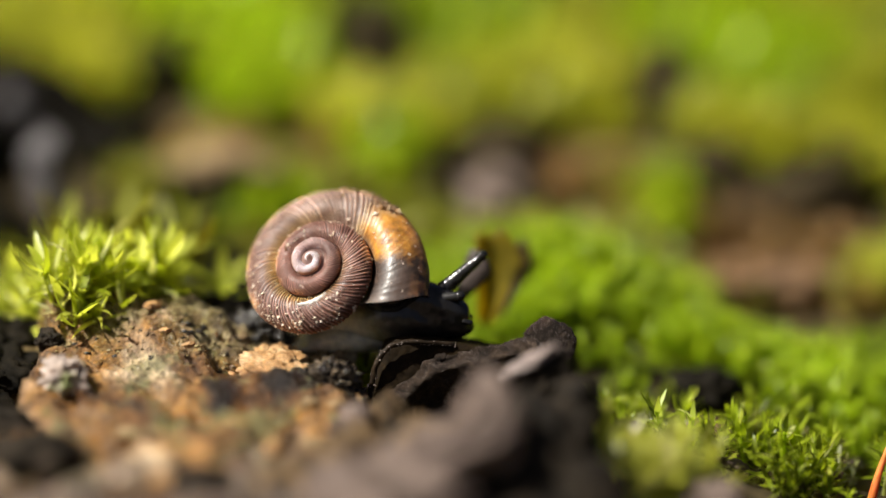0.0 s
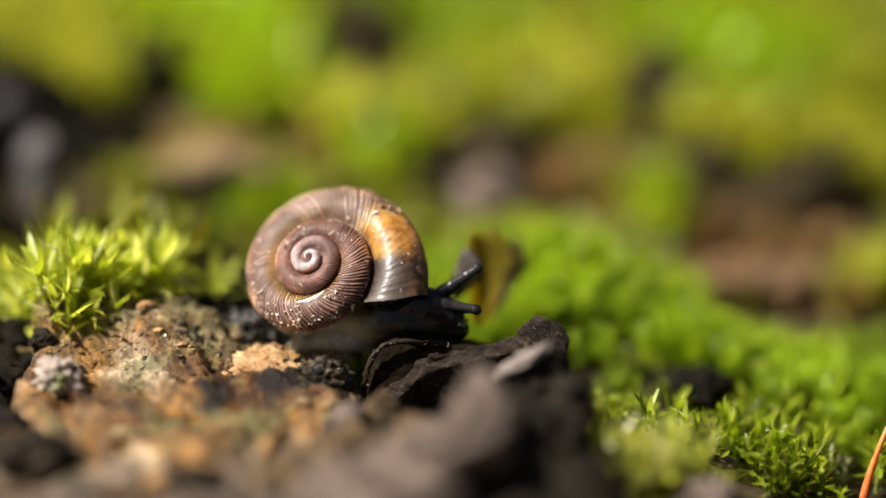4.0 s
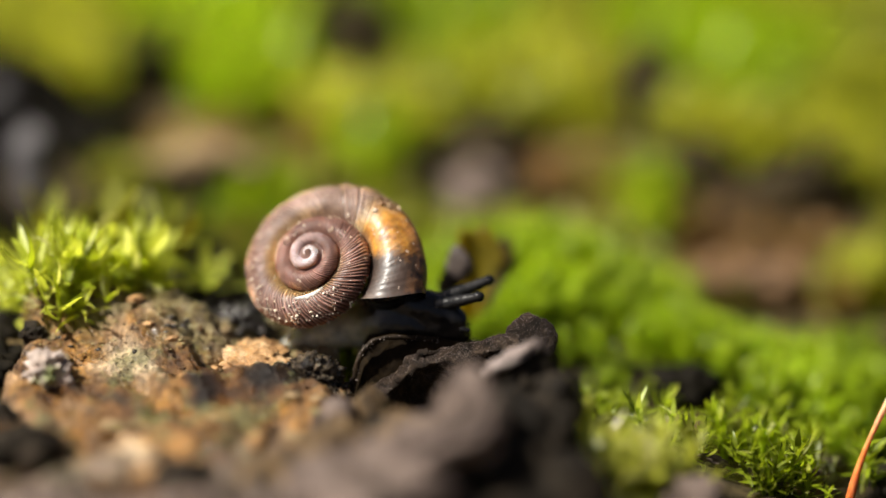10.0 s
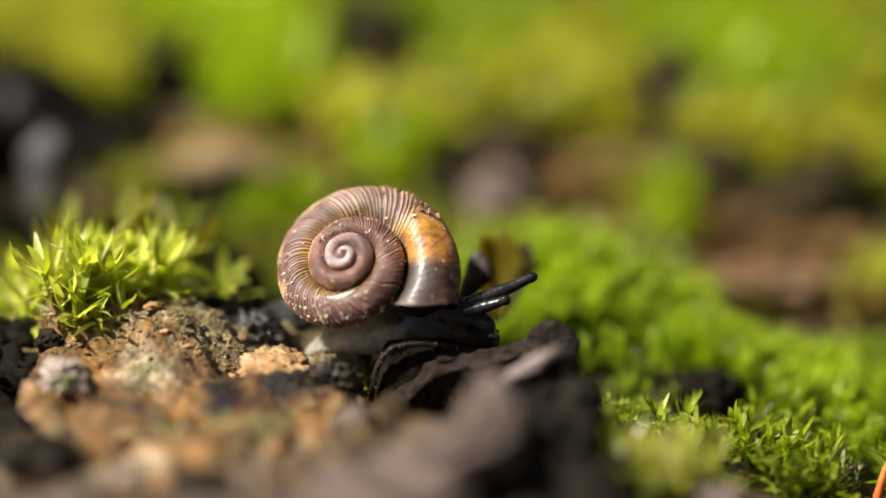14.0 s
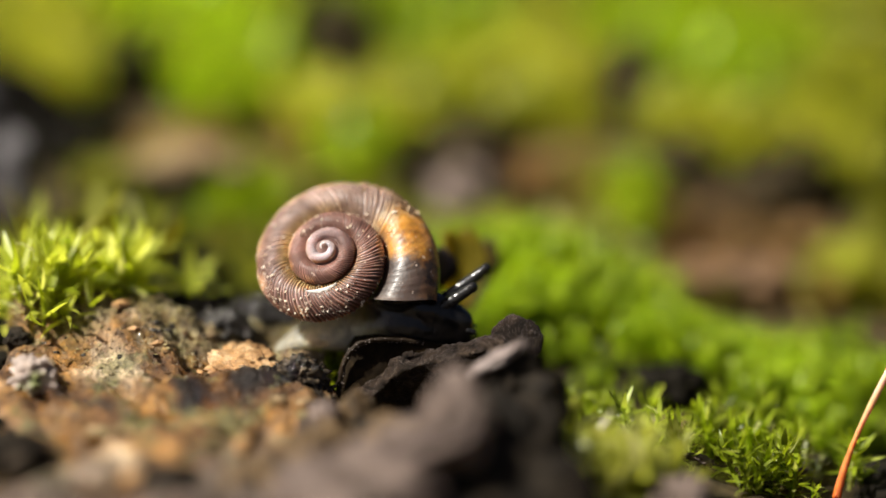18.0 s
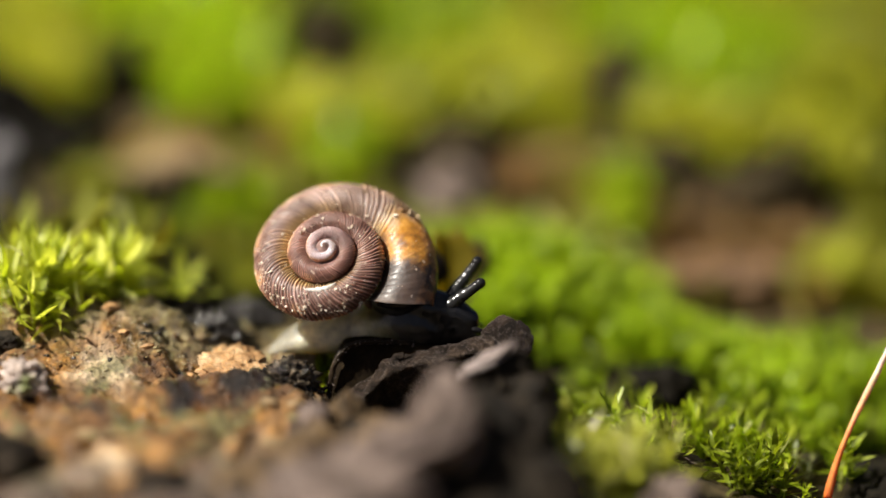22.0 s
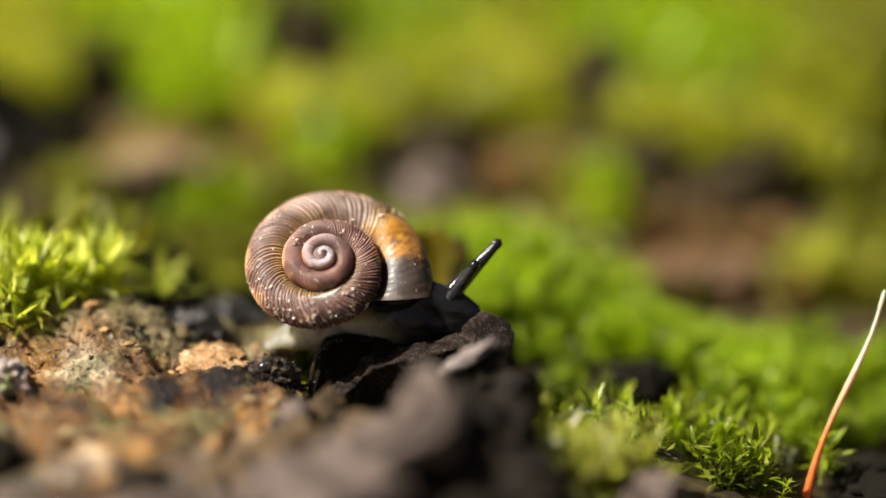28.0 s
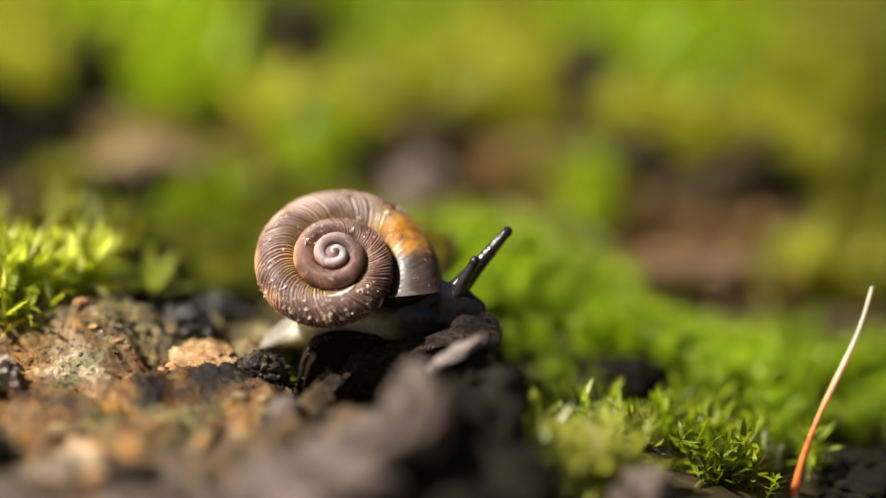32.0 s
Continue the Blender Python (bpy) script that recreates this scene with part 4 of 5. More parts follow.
crust_grains("crust", 140, 52, BLACK, "wet black grains in the crust", lambda r: (r.uniform(-16, -4.5), r.gauss(0.6, 1.3)), (0.03, 0.16))
crust_grains("crust", 700, 53, WOOD, "brown grains of rotten wood", lambda r: (r.uniform(-15, -4.0), r.gauss(-1.0, 1.6)), (0.02, 0.1))
crust_grains("crust", 260, 54, CRUMB, "wet black grains of humus", lambda r: (r.gauss(-4.0, 0.55), r.gauss(-1.6, 0.5)), (0.04, 0.13))
lump("wood_chip", (-6.3, -0.9, 0.1), (1.3, 1.25, 0.3), 61, CREAM, "pale cream chip of wood pressed into the rotten wood", "wood chip", 0.4, 0.5, (18, 0, 20))

rnd = random.Random(77)
for x, y in ((14.6, -1.4), (12.2, 1.2), (9.0, 0.4), (16.2, 0.8), (11.0, -2.6), (13.4, -3.0)):
    r = rnd.uniform(0.5, 0.9)
    ob = lump("leaf_fragment", (x, y, float(ground_h(x, y)) + 0.5), (r, r * 0.5, 0.2), rnd.randint(70, 90), CLOD, "small dark brown leaf fragment lying in the moss", "leaf fragment", 0.45, 0.6, (rnd.uniform(-30, 30), rnd.uniform(-25, 25), rnd.uniform(0, 360)), sub=4)
    tagged(ob, group="leaf fragments in the moss")

def tube(points, radii, sides=10):
    """Rings along a line of points, closed at both ends."""
    verts, faces = [], []
    pts = [Vector(p) for p in points]
    for k, p in enumerate(pts):
        d = (pts[min(k + 1, len(pts) - 1)] - pts[max(k - 1, 0)]).normalized()
        q = d.to_track_quat("Z", "Y")
        for a in range(sides):
            w = 2 * math.pi * a / sides
            verts.append(p + q @ Vector((radii[k] * math.cos(w), radii[k] * math.sin(w), 0)))
        if k:
            for a in range(sides):
                b, o, t = (a + 1) % sides, (k - 1) * sides, k * sides
                faces.append((o + a, o + b, t + b, t + a))
    faces.append(tuple(reversed(range(sides))))
    faces.append(tuple(range((len(pts) - 1) * sides, len(pts) * sides)))
    return verts, faces


# ---- the rotting leaf that the snail climbs ----
def sheet(name, xs, crest, ys, drop, mat, lumpy, parent, label, origin):
    """A lumpy sheet under a crest line: drop is the fall from the crest at each step across."""
    along = np.concatenate([[0], np.cumsum(np.hypot(np.diff(ys), np.diff(drop)))])
    even = np.linspace(0, along[-1], len(ys))
    ys, drop = np.interp(even, along, ys), np.interp(even, along, drop)
    grid = np.array([[(x, y, c + d) for x, c in zip(xs, crest)] for y, d in zip(ys, drop)])
    du, dv = np.gradient(grid, axis=1), np.gradient(grid, axis=0)
    nrm = np.cross(du, dv)
    nrm /= np.linalg.norm(nrm, axis=2, keepdims=True) + 1e-9
    verts, faces, nx = [], [], len(xs)
    for j in range(len(ys)):
        for i in range(nx):
            p, q = Vector(grid[j, i]), Vector(nrm[j, i])
            h = 0.22 * noise.fractal(p * 0.8, 0.8, 2.1, 2) + 0.11 * noise.noise(p * 3.1) + 0.045 * noise.noise(p * 7.0 + Vector((5, 2, 1))) + 0.03 * noise.noise(p * 16.0)
            verts.append(p + q * (h * lumpy * (1 - 0.75 * float(smooth01((p.x - 3.1) / 0.9)))) - Vector(origin))
        if j:
            for i in range(nx - 1):
                a = (j - 1) * nx + i
                faces.append((a, a + 1, a + nx + 1, a + nx))
    return part(name, mesh_of(name, verts, faces, mat), parent, label)


def rotting_leaf():
    at = (1.3, 0.0, -2.0)
    top = empty("rotting_leaf", (at[0], at[1] - 0.4, at[2] + 0.1), "curled dark rotting leaf with a fuzzy crest under the snail", "leaf")
    # the fuzzy ridge in front
    xs = np.linspace(-2.5, 4.5, 180)
    crest = np.interp(xs, [-2.5, -1.95, -1.35, -0.85, -0.25, 1.1, 2.38, 3.2, 3.6, 3.9, 4.2, 4.5], [-1.8, -1.0, -0.55, 0.0, 0.52, 0.76, 1.05, 1.18, 1.25, 1.0, 0.0, -1.6])
    t = np.linspace(0, 1, 80)
    ridge = sheet("crest", xs, crest, np.interp(t, [0, 0.15, 0.3, 0.42, 0.55, 1], [-0.7, -0.8, -1.25, -1.5, -0.9, 0.2]), np.interp(t, [0, 0.15, 0.3, 0.42, 0.55, 0.7, 1], [-3.2, -1.7, -0.95, -0.45, 0.0, -0.25, -1.6]), LEAFROT, 1.0, top, "black fuzzy folded crest", at)
    lobe = lump("lobe", (4.15 - at[0], -0.75 - at[1], 0.92 - at[2]), (1.02, 0.2, 0.9), 27, LEAFROT, "", "", 0.16, 0.8, (-12, 18, 8), octaves=5)
    lobe.parent = top
    # the smoother shelf behind it, rolled down at its torn end
    xs = np.linspace(-2.85, 3.4, 120)
    crest = np.interp(xs, [-2.85, -2.7, -2.57, -2.36, -2.1, -1.33, -0.4, 0.58, 1.6, 2.6, 3.4], [-1.7, -0.9, -0.1, 0.4, 0.78, 0.98, 0.92, 0.75, 0.55, 0.3, -0.6])
    t = np.linspace(0, 1, 40)
    shelf = sheet("shelf", xs, crest, -0.7 + 3.4 * t, np.interp(t, [0, 0.06, 0.15, 0.3, 0.7, 1], [-1.9, -0.9, 0.0, 0.0, -0.2, -1.8]), AMBER, 0.3, top, "amber leaf blade darkened for the snail's shadow", at)
    for ob in (ridge, shelf):
        ob.modifiers.new("thickness", "SOLIDIFY").thickness = 0.14 * MM
    # the rolled torn edge
    way = [(-2.85, -0.75, -1.9), (-2.7, -0.72, -0.9), (-2.57, -0.68, -0.1), (-2.34, -0.65, 0.42), (-2.0, -0.62, 0.78), (-1.33, -0.55, 0.94), (-0.4, -0.4, 0.88), (0.5, -0.2, 0.7)]
    arr = np.array(way)
    u = np.linspace(0, len(way) - 1, 40)
    pts = np.stack([np.interp(u, range(len(way)), arr[:, k]) for k in range(3)], 1)
    for _ in range(4):
        pts[1:-1] = (pts[:-2] + 2 * pts[1:-1] + pts[2:]) / 4
    rv, rf = tube([tuple(p - np.array(at)) for p in pts], [0.13 - 0.04 * k / 39 for k in range(40)], 14)
    rv = [v + Vector((0.05 * noise.noise(v * 5), 0.05 * noise.noise(v * 5 + Vector((3, 3, 3))), 0.06 * noise.noise(v * 4))) for v in rv]
    part("rolled_edge", mesh_of("rolled_edge", rv, rf, ROLL), top, "rolled leaf edge with the snail's shadow in its dark brown")
    beads = random.Random(6)
    bv, bf = [], []
    for _ in range(110):
        p = Vector(rv[int(len(rv) * beads.random() ** 1.8)]) + Vector((beads.uniform(-0.05, 0.05), -0.02, beads.uniform(-0.05, 0.05)))
        k, r = len(bv), beads.uniform(0.012, 0.04)
        bv += [p + Vector(d) * r for d in ((1, 0, 0), (-1, 0, 0), (0, 1, 0), (0, -1, 0), (0, 0, 1), (0, 0, -1))]
        bf += [(k + a, k + b, k + c) for a, b, c in ((0, 2, 4), (2, 1, 4), (1, 3, 4), (3, 0, 4), (2, 0, 5), (1, 2, 5), (3, 1, 5), (0, 3, 5))]
    tagged(part("edge_beads", mesh_of("edge_beads", bv, bf, BARK_TIP), top, "pale wet beads along the torn edge"), kind="stuff")
    # pale grains and hairs on the ridge
    rnd = random.Random(5)
    verts, faces = [], []
    src = [v.co / MM for v in ridge.data.vertices] + [lobe.matrix_basis @ v.co / MM for v in lobe.data.vertices]
    for _ in range(11000):
        p = src[rnd.randrange(len(src))]
        size = rnd.uniform(0.004, 0.015)
        base = len(verts)
        for d in ((1, 0, 0), (-0.5, 0.8, 0), (-0.5, -0.8, 0), (rnd.uniform(-0.5, 0.5), rnd.uniform(-2.0, 0), rnd.uniform(1, 5.0))):
            verts.append(p + Vector(d) * size)
        faces += [(base, base + 1, base + 3), (base + 1, base + 2, base + 3), (base + 2, base, base + 3)]
    tagged(part("fuzz", mesh_of("fuzz", verts, faces, BARK_TIP), top, "fine grey fuzz"), kind="stuff")
    return top


rotting_leaf()


def leaf_scrap():
    """A torn upright fan of leaf behind the snail's head, with a dark curled part beside it."""
    rnd = random.Random(9)
    top = empty("leaf_scrap", (1.7, 3.4, 0.2), "torn olive-yellow scrap of leaf standing in the moss", "leaf")

    def fan(name, width0, width1, high, slant, curl, mat, label, shift, near=0.0):
        verts, faces, n, w = [], [], 18, 12
        for k in range(n):
            s = k / (n - 1)
            for j in range(w):
                u = j / (w - 1) - 0.5
                rag = (0.12 * rnd.uniform(-1, 1) if k == n - 1 else 0.0) + 0.15 * math.sin(u * 9) * s * s
                x = slant * s + u * (width0 + (width1 - width0) * s ** 0.8)
                verts.append((x + shift, curl * math.sin((u + 0.5) * 3.1) + 0.5 * s * s - near, high * s * (1 - 0.55 * max(0.0, u) - 0.12 * max(0.0, -u)) + rag))
        for k in range(n - 1):
            for j in range(w - 1):
                a = k * w + j
                faces.append((a, a + 1, a + w + 1, a + w))
        ob = part(name, mesh_of(name, verts, faces, mat), top, label)
        ob.modifiers.new("thickness", "SOLIDIFY").thickness = 0.08 * MM

    fan("blade", 0.3, 1.9, 3.75, 0.6, 0.45, OLIVE_LEAF, "olive-yellow leaf blade", 0.05, -1.0)
    fan("torn_tip", 0.3, 1.0, 3.2, 1.1, 0.3, DARK_LEAF, "dark brown torn tip", 0.45, -1.9)
    # a curled lobe, pale underneath, with a dark rim
    for name, mat, label, radius, low, high in (("curled_lobe", LOBE, "grey-mauve curled lobe", 0.5, 35, 165), ("lobe_rim", LEAFROT, "dark rim of the lobe", 0.56, -85, 45)):
        verts, faces, n, w = [], [], 16, 9
        a, b = Vector((-1.0, -0.1, 1.5)), Vector((-0.05, -0.2, 3.15))
        side = Vector((0.62, -0.35, -0.7)).normalized()
        front = side.cross((b - a).normalized())
        for k in range(n):
            u = k / (n - 1)
            r = radius * (0.4 + 0.9 * u) * math.sqrt(max(0.05, 1 - max(0.0, (u - 0.82) / 0.19) ** 2))
            for j in range(w):
                q = math.radians(low + (high - low) * j / (w - 1))
                p = a.lerp(b, u) + side * (r * math.cos(q)) + front * (0.3 * r * math.sin(q))
                verts.append(p + Vector((0.05 * noise.noise(p * 3), 0, 0.05 * noise.noise(p * 4))))
        for k in range(n - 1):
            for j in range(w - 1):
                c = k * w + j
                faces.append((c, c + 1, c + w + 1, c + w))
        ob = part(name, mesh_of(name, verts, faces, mat), top, label)
        ob.modifiers.new("thickness", "SOLIDIFY").thickness = 0.07 * MM
    return top


leaf_scrap()


def seta(name, base, tip, sway, label):
    pts, radii = [], []
    b, t = Vector(base), Vector(tip)
    for k in range(28):
        s = k / 27
        p = b.lerp(t, s) + Vector((sway * math.sin(s * 5.5), 0, 0))
        pts.append(p - b)
        radii.append(0.155 * (1 - 0.45 * s) * (1 + 0.2 * math.sin(s * 13)) if s < 0.93 else 0.12 - 0.08 * (s - 0.93) / 0.07)
    return tagged(part(name, mesh_of(name, *tube(pts, radii), SETA), None, "", base), label, "moss stalk", "moss stalks")


seta("moss_stalk", (16.2, -2.6, -6.0), (19.35, -0.45, 2.45), -0.25, "orange-red moss stalk with a pale dry tip")
seta("moss_stalk", (22.0, 5.0, -4.0), (21.6, 5.5, 2.2), 0.15, "slender orange moss stalk among the moss")

# a few green shoots under the snail's tail
sprig = empty("moss_sprig", (-2.6, 1.0, float(support_h(-2.6, 1.0))), "small green moss sprig in the gap under the snail", "moss")
for x, y, size, turn in ((-0.5, 0.1, 1.3, 20), (-0.1, -0.1, 1.2, 140), (0.45, 0.0, 1.35, 250), (-0.35, 0.3, 1.3, 60), (0.2, 0.3, 1.4, 310), (0.8, 0.1, 1.2, 190), (-0.8, 0.2, 1.15, 95)):
    part("moss_shoot", RIGHT_SHOOTS[int(turn) % 8], sprig, "", (x, y, -0.12), (0, 0, turn)).scale = (size,) * 3

# dark lumps that fill the dark patches on the far slope
NEAR_DARK = [(-20.4, 23.3, 2.6, 2.8, 1.4, 2.6, 31), (-19.2, 25.6, 3.9, 2.7, 1.4, 2.9, 32), (-11.7, 28.1, 4.51, 3.1, 1.8, 1.9, 33), (-14.5, 24.0, 2.81, 2.2, 1.2, 1.1, 34), (-3.2, 30.7, 6.28, 3.0, 2.0, 2.7, 35)]
FAR_DARK = [(10.3, 26.2, 4.06, 1.7, 1.4, 3.0, 37), (12.3, 21.5, 1.23, 1.9, 1.2, 1.7, 64), (18.1, 21.9, 0.99, 3.0, 1.4, 1.8, 38), (10.6, 22.8, 1.49, 1.5, 1.3, 1.2, 39)]
LOW_DARK = [(-15.2, 23.3, 0.0, 2.2, 1.3, 1.5, 40), (-9.9, 20.2, 0.0, 2.0, 1.0, 1.3, 41), (16.2, 20.4, 0.0, 2.9, 1.1, 1.6, 42), (3.9, 20.0, 0.0, 1.3, 0.9, 1.4, 43), (-0.2, 20.6, 0.0, 0.9, 0.9, 1.6, 44), (-17.4, 25.5, 0.0, 2.0, 1.3, 2.0, 45), (-19.4, 19.2, 0.0, 2.2, 1.3, 1.8, 46), (-15.6, 18.6, 0.0, 2.0, 1.2, 1.3, 47), (-11.6, 17.4, 0.0, 2.0, 1.1, 1.2, 48), (-20.6, 27.5, 0.0, 2.4, 1.4, 2.2, 49), (-9.3, 12.5, 0.0, 1.8, 1.3, 1.5, 50)]
for x, y, z, rx, ry, rz, seed in NEAR_DARK + FAR_DARK + LOW_DARK:
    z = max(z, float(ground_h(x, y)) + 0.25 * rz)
    ob = heap("dark_lump", (x, y, z), (rx, ry, rz), seed, SHADE_HUMUS if x < -8 else SOIL, "dark lump filling a dark patch on the mossy slope", "humus", 0.45, 0.6, sub=4)
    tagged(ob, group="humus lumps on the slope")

# a pale dry sprig between the shoots
PALE_SPRIG = leafy("pale_sprig", (0.5, 0.55, 0.4), (0.68, 0.72, 0.55), (0.8, 0.82, 0.7), 0.5, 0.25, 2.0)
dry_sprig = empty("dry_sprig", (15.4, -0.6, -5.0), "pale bleached moss sprig standing beside dark humus", "moss")
for k, (x, size, tilt) in enumerate(((0.0, 0.8, 4), (0.35, 0.6, 22), (-0.3, 0.55, -20))):
    part("moss_shoot", mesh_of_triangles("moss_shoot", *shoot_arrays(400 + k, 2.0, 0.9, 0.13, 8, 4), PALE_SPRIG), dry_sprig, "", (x, 0.1 * k, -0.2), (0, tilt, 40 * k)).scale = (size,) * 3

# wet humus behind the wood, its colour darkened to carry the hollow's shade
for x, y, rx, ry, rz, seed, mat in ((-9.3, 7.2, 1.5, 1.2, 1.1, 51, SHADE_HUMUS), (-7.6, 6.2, 1.7, 1.1, 1.2, 52, BLACK), (-6.0, 5.2, 1.4, 1.0, 0.9, 53, BLACK), (-8.9, 3.9, 1.2, 0.8, 0.7, 54, SHADE_HUMUS), (-6.6, 9.5, 1.8, 1.4, 1.2, 55, SHADE_HUMUS), (-10.6, 8.6, 1.4, 1.2, 1.2, 56, SHADE_HUMUS), (-10.1, 18.1, 1.7, 1.6, 1.0, 57, SHADE_HUMUS), (-8.2, 19.2, 1.4, 1.5, 0.9, 58, SHADE_HUMUS), (-8.1, 16.9, 1.6, 1.4, 0.9, 59, SHADE_HUMUS), (-12.1, 19.4, 1.5, 1.4, 1.0, 60, SHADE_HUMUS)):
    ob = lump("humus_crumb", (x, y, float(support_h(x, y)) + 0.3), (rx, ry, rz), seed, mat, "wet humus, darkened for the shade in the hollow behind the rotten wood", "humus", 0.5, 0.4, sub=5)
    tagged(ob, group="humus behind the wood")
# near-black heaps that paint the shade in the gaps of the moss
heap("dark_lump", (5.7, -4.4, -3.6), (1.6, 1.8, 1.1), 78, SHADE_HUMUS, "near-black heap painting the shade at the foot of the clod", "humus", 0.45, 0.5)
heap("dark_lump", (7.4, -3.0, -4.2), (1.6, 1.6, 0.9), 79, SHADE_HUMUS, "near-black heap painting the shade under the moss cushion", "humus", 0.45, 0.5)
heap("dark_lump", (8.0, 1.2, -3.7), (1.8, 1.6, 1.0), 80, SHADE_HUMUS, "near-black heap painting the shade in the gap before the moss mound", "humus", 0.45, 0.5)
heap("dark_lump", (5.3, 3.2, -2.9), (2.0, 2.2, 1.1), 73, SHADE_HUMUS, "near-black heap painting the shade under the edge of the moss", "humus", 0.45, 0.5)
heap("dark_lump", (10.3, 4.6, -2.6), (1.6, 1.6, 0.9), 71, SHADE_HUMUS, "near-black heap painting the shade in a gap in the moss", "humus", 0.45, 0.5)
lump("earth_crumb", (9.75, -9.4, -3.3), (1.1, 1.0, 1.5), 72, CLOD, "small mauve-brown crumb of earth in the moss", "clod", 0.3, 0.9, octaves=3)
lump("earth_crumb", (-13.4, -14.0, float(wood_h(-13.4, -14.0)) + 0.2), (1.9, 1.5, 0.8), 74, CLOD, "dark mauve-brown crumb of earth on rotten wood", "clod", 0.35, 0.9, octaves=3)
lump("earth_crumb", (-8.2, -15.5, float(wood_h(-8.2, -15.5)) + 0.2), (1.6, 1.2, 0.7), 75, CLOD, "dark mauve-brown crumb of earth on rotten wood", "clod", 0.35, 0.9, octaves=3)
for x, y, z, seed in ((11.9, 18.8, -0.79, 81), (16.4, 17.9, -1.36, 82), (9.1, 20.2, 0.00, 83)):
    tagged(lump("bark_piece", (x, y, z), (2.2, 1.4, 0.9), seed, RED_BARK, "reddish-brown piece of bark behind the moss mound", "bark", 0.4, 0.7, (0, 0, 30 * (seed - 80)), sub=4), group="bark pieces behind the mound")
# the dark hollow under the tuft is painted with near-black heaps
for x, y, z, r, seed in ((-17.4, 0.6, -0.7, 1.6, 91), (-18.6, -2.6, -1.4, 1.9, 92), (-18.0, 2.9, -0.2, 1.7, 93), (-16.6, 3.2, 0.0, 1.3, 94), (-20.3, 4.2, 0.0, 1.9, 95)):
    tagged(heap("dark_lump", (x, y, z), (r, 1.3 * r, 0.8 * r), seed, SHADE_HUMUS, "near-black heap painting the shade in the hollow under the moss tuft", "humus", 0.45, 0.5), group="humus under the tuft")
for x, y, z, rx, rz, seed, mat, label in ((-2.0, -5.7, -1.2, 0.75, 1.5, 171, OCHRE, "ochre-brown crumb of earth between wood and clod"), (-3.2, -6.3, -1.2, 0.9, 1.4, 172, CLOD, "mauve-grey crumb of earth between wood and clod")):
    lump("earth_crumb", (x, y, z), (rx, 0.8 * rx, rz), seed, mat, label, "clod", 0.3, 0.9, octaves=3)
# dark lumps over dark patches; the third paints the hollow's shade below the tuft
for x, y, rx, rz, seed in ((-14.7, -9.2, 1.7, 0.65, 161), (-8.5, -11.4, 1.0, 0.5, 162), (-15.1, 0.1, 0.55, 0.5, 163), (-15.9, -6.2, 0.9, 0.5, 164)):
    tagged(lump("earth_crumb", (x, y, float(wood_h(x, y)) + 0.3 * rz), (rx, 0.8 * rx, rz), seed, SHADE_EARTH, "dark crumb of earth on rotten wood", "clod", 0.35, 0.9, octaves=4), group="dark crumbs on the wood")
for x, y, rx, seed in ((-10.9, -16.0, 2.2, 76), (-5.8, -14.5, 1.3, 77)):
    lump("earth_crumb", (x, y, float(wood_h(x, y)) + 0.2), (rx, 0.75 * rx, 0.4 * rx), seed, CLOD, "dark mauve-brown crumb of earth on rotten wood", "clod", 0.35, 0.9, octaves=3)


# ---- the snail ----
R_LIP, GROWTH, LIP_ANGLE, TURNS, SKEW, BOW = 4.38, 0.104, math.radians(-51), 3.75, 0.23, 0.09


def shell_tube(s, psi, lift=0.0):
    """A point of the shell's wall: s back along the coil, psi round the tube, 0 outermost, 90 degrees up. The lip is set aslant and bowed."""
    s = s + SKEW * (1 + math.cos(psi)) + BOW * (0.35 - math.sin(psi))
    r = R_LIP * math.exp(-GROWTH * s)
    a = LIP_ANGLE + s
    end = 2 * math.pi * TURNS + SKEW
    blunt = math.sqrt(max(0.02, min(1.0, (end + 0.3 - s) / 0.5)))
    inward = 0.12 + 0.88 * smooth01((end + 0.5 - s) / 9.0)
    rho = 0.74 * r * inward + ((0.285 + 0.06 * (1 - inward)) * r * blunt + lift) * math.cos(psi)
    z = -0.54 * r + (0.275 * r * blunt + lift) * math.sin(psi)
    return Vector((rho * math.cos(a), rho * math.sin(a), z + 0.14))


